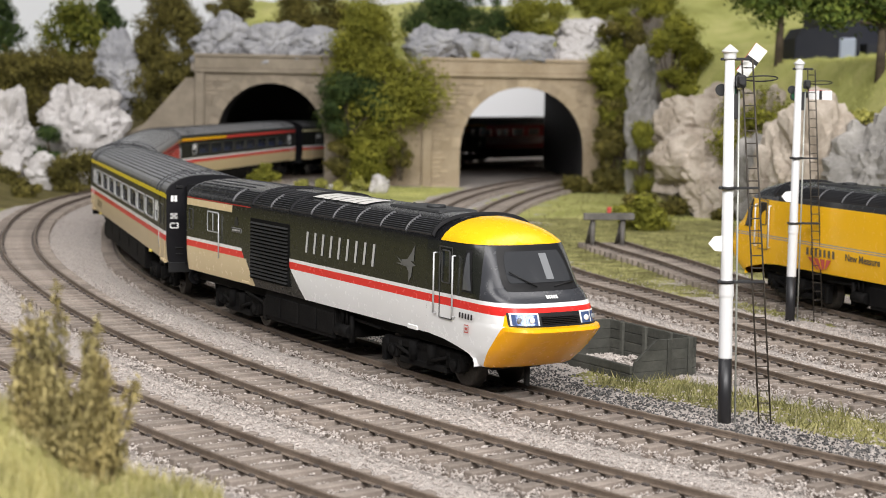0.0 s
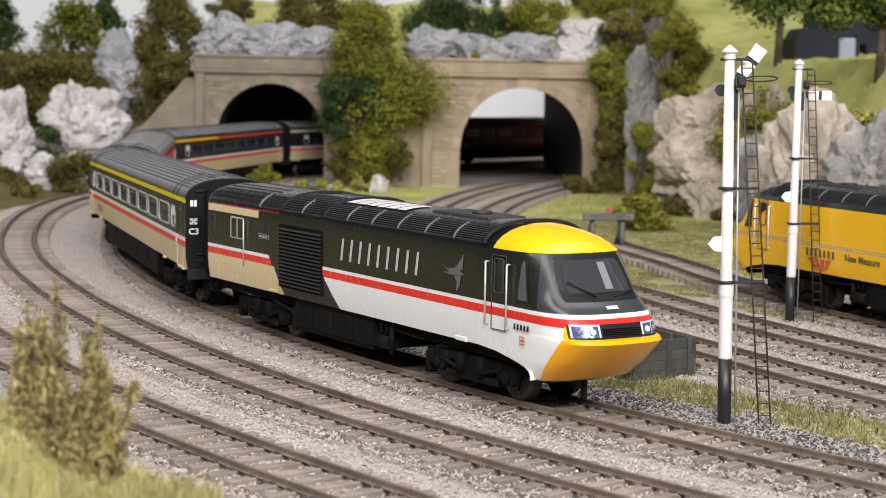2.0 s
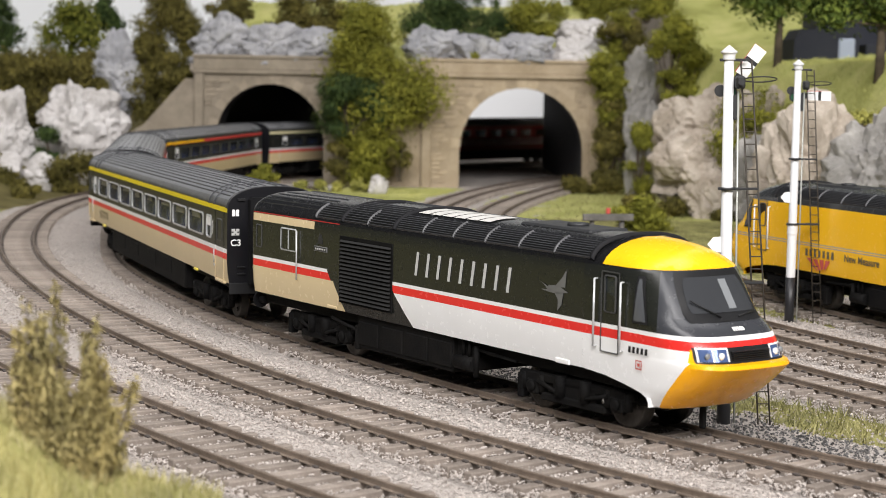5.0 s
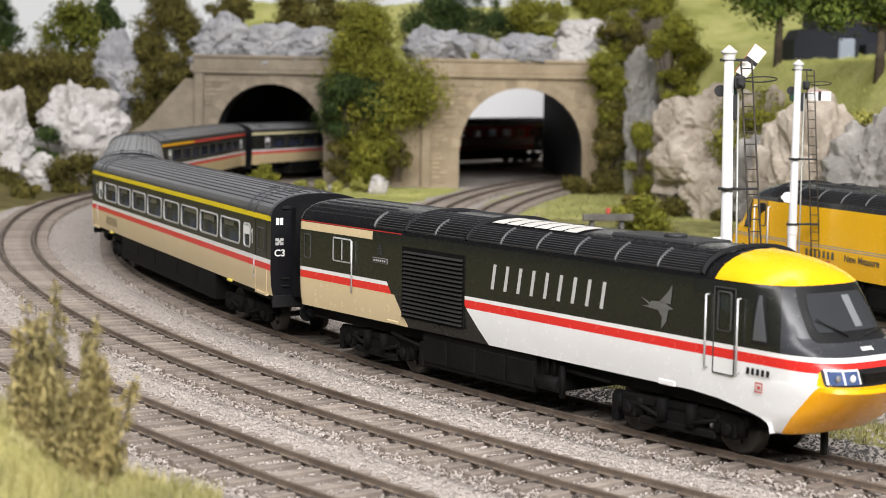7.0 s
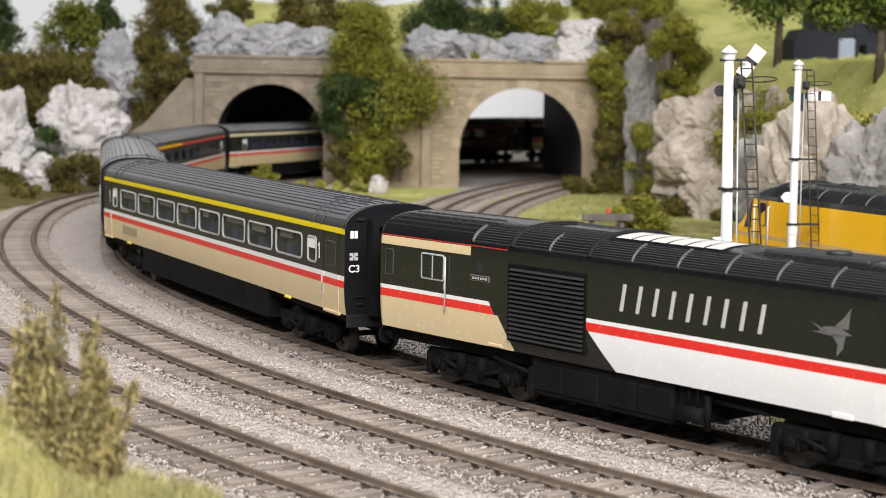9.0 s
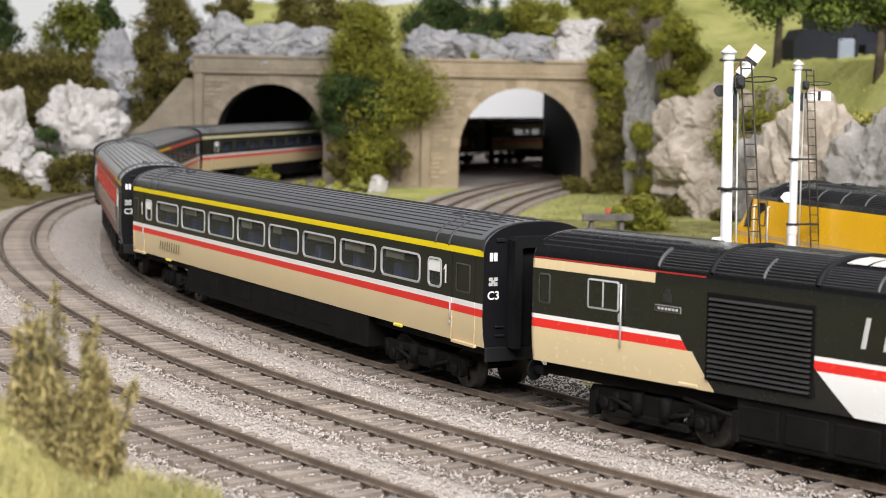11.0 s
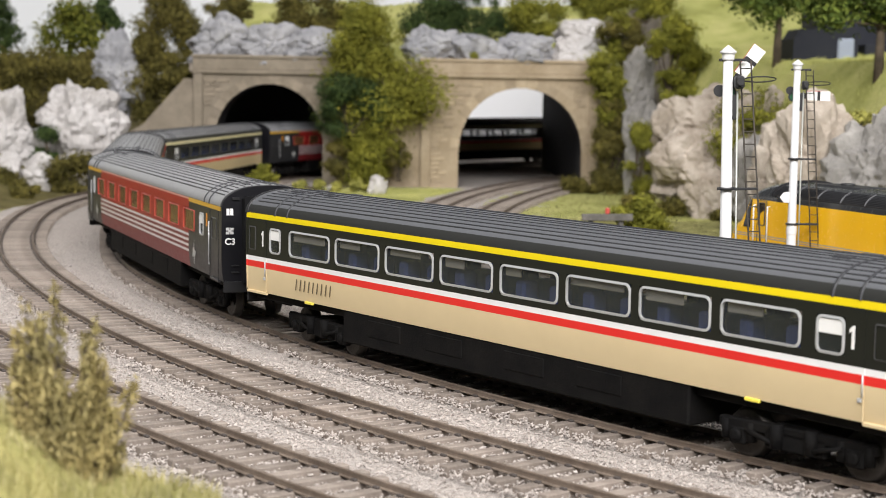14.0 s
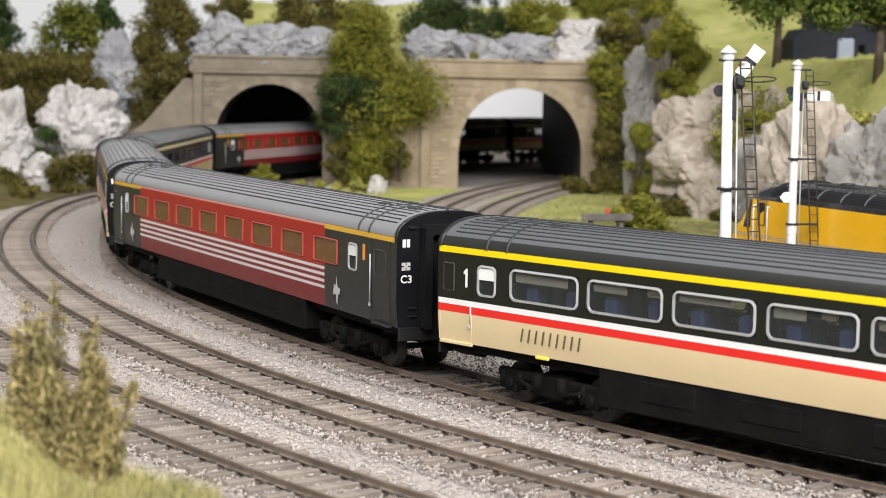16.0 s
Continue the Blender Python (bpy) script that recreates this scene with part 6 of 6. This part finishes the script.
def buffer_stop():
    p, h = centre("siding", -352)
    t = thing("buffer_stop", P(p[0] + 4 * math.sin(h), p[1] - 4 * math.cos(h), 0, 0, 0, math.degrees(h)), "grey timber buffer stop with a red lamp", "buffer stop")
    for y in (-8.9, 8.9):
        bm = bm_new()
        rod(bm, (0, y, -3), (0, y, 15), 1.5, 6)
        part("upright", bm, BEAM, t)
        bm = bm_new()
        rod(bm, (-12, y, -3), (-0.5, y, 13), 1.4, 6)
        part("strut", bm, BEAM, t)
    bm = bm_new()
    bbox(bm, 0.6, 3.4, -15, 15, 13, 17, 0.4)
    part("buffer_beam", bm, BEAM, t)
    bm = bm_new()
    bbox(bm, 0.8, 3.0, -1.2, 1.2, 17, 20.5, 0.4)
    part("stop_lamp", bm, RED_TRIM, t, "red lamp")


def shed():
    t = thing("dark_shed", P(283, 1330, 92), "dark blue-black low building with a pale end behind the trees", "shed")
    slate = paint("slate_black", (0.012, 0.014, 0.022), 0.8)
    bm = bm_new()
    q = [(-14, -4), (38, -4), (38, 45), (-7, 45), (-12, 37)]
    a = [bm.verts.new((x, 0, z)) for x, z in q]
    b = [bm.verts.new((x, 50, z)) for x, z in q]
    bm.faces.new(a)
    bm.faces.new(b)
    for k in range(5):
        bm.faces.new((a[k], a[(k + 1) % 5], b[(k + 1) % 5], b[k]))
    part("wall", bm, slate, t)
    bm = bm_new()
    bbox(bm, 22, 35, -1.2, 40, -4, 38, 1.2)
    part("pale_panel", bm, paint("pale_grey_panel", (0.3, 0.34, 0.42), 0.6), t, "pale grey end panel")
    bm = bm_new()
    bbox(bm, 16, 110, 52, 110, -4, 84, 0.6)
    part("rear_wall", bm, slate, t, "taller dark rear block")
    bm = bm_new()
    bbox(bm, 44.5, 110, 4, 51, -4, 34, 0.6)
    part("lean_to", bm, slate, t, "low dark side block")


def bank_height(x, y):
    """Grassy bank close to the camera."""
    z = float(np.interp(x, [-160, -73, -64, -54, -45, -38, -30, -18], [46, 34, 27, 22, 20.5, 18, 5, -8]))
    return z - max(0, 285 - y) * 0.28 - sm(285, 318, y) * (z + 8) + 1.2 * lumps(x, y, 0.06, 2)


def foreground_bank():
    xs, ys = np.arange(-160, -17, 4.0), np.arange(150, 321, 4.0)
    V = np.array([(x, y, bank_height(x, y)) for y in ys for x in xs])
    n, m = len(xs), len(ys)
    i = (np.arange(m - 1)[:, None] * n + np.arange(n - 1)[None, :]).ravel()
    me = quick("grass_bank", V, np.stack([i, i + 1, i + n + 1, i + n], 1), GRASS_BED, True)
    tagged(new("grass_bank", me), "pale grassy bank at the edge of the layout", "bank", "", "structure")
    r = np.random.RandomState(41)
    N = 16000
    c = np.stack([r.uniform(-110, -24, N), r.uniform(215, 300, N), np.zeros(N)], 1)
    c[:, 2] = [bank_height(x, y) for x, y, _ in c]
    a, h, lean, wd = r.uniform(0, 6.28, N), r.uniform(1.2, 3.6, N), r.normal(size=(N, 2)) * 0.9, r.uniform(0.1, 0.22, N)
    px, py = np.cos(a) * wd, np.sin(a) * wd
    V = np.stack([np.stack([c[:, 0] - px, c[:, 1] - py, c[:, 2] - 0.3], 1), np.stack([c[:, 0] + px, c[:, 1] + py, c[:, 2] - 0.3], 1), np.stack([c[:, 0] + lean[:, 0], c[:, 1] + lean[:, 1], c[:, 2] + h], 1)], 1).reshape(-1, 3)
    tagged(new("bank_grass", quick("bank_grass", V, np.arange(N * 3).reshape(-1, 3), BLADES)), "pale yellow-green static grass on the bank", "grass", "", "stuff")


GRASS_BED = stuff_mat("grass_bed", [(0.3, (0.25, 0.24, 0.085)), (0.7, (0.42, 0.39, 0.16))], 60, 900, 0.95, 0.4, spec=0.1)


def shrub():
    """Dry upright shrub on the bank close to the camera."""
    t = thing("dry_shrub", P(-63, 283, 22), "dry straw-brown shrub with upright ragged sprigs", "shrub")
    r = random.Random(17)
    nr = np.random.RandomState(19)
    bm = bm_new()
    V = []
    tips = [(-7.0, 30.5), (-2.8, 33), (4.2, 28), (-4.8, 27), (2.6, 24), (-8.0, 22), (5.2, 21), (-0.4, 18), (7.4, 14), (11.5, 17.5)]
    for i in range(74):
        if i < len(tips):
            tx, tall = tips[i]
        else:
            tx, tall = tips[i % 9]
            tx, tall = tx + r.gauss(0, 0.9), tall * r.uniform(0.4, 0.98)
        ty = r.uniform(-5, 5)
        foot = (tx * 0.6, ty * 0.5, 0)
        tip = (tx, ty, tall)
        rod(bm, foot, tip, 0.32, 5, 0.1)
        n = 230
        u = nr.rand(n) ** 0.9
        c = np.array(foot) + (np.array(tip) - np.array(foot)) * u[:, None]
        c += nr.normal(size=(n, 3)) * (np.array([1.2, 1.2, 0.9]) * (1.1 - 0.62 * u[:, None]))
        d = nr.normal(size=(n, 3)) * 0.55 + np.array([0.12 * tx / 6, 0, 1.0])
        d /= np.linalg.norm(d, axis=1)[:, None]
        w = np.cross(d, nr.normal(size=(n, 3)))
        w /= np.linalg.norm(w, axis=1)[:, None]
        L, W = nr.uniform(0.8, 2.4, (n, 1)), nr.uniform(0.12, 0.34, (n, 1))
        V.append(np.stack([c - d * L * 0.5, c + w * W, c + d * L * 0.5, c - w * W], 1).reshape(-1, 3))
    tagged(part("brushwood", bm, BARK, t, "thin brown stems"), kind="stuff")
    V = np.concatenate(V)
    ob = new("leaves", quick("leaves", V, np.arange(len(V)).reshape(-1, 4), STRAW))
    ob.parent = t


# ---- build ----
build_hall()
build_ground()
build_hill()
PORTALS = build_portals()
build_tracks()
build_train()
build_parked()
build_rocks()
build_foliage()
shed()
signal(80.7, 476, 54, "tall white semaphore signal with raised arm and ladder", -1.05)
signal(142, 688, 0, "white semaphore signal with level arm and ladder")
bunker()
buffer_stop()
foreground_bank()
shrub()
build_grass()
build_ballast()
build_sleepers()
for args in PORTALS:
    wall_blocks(*args)
motions()
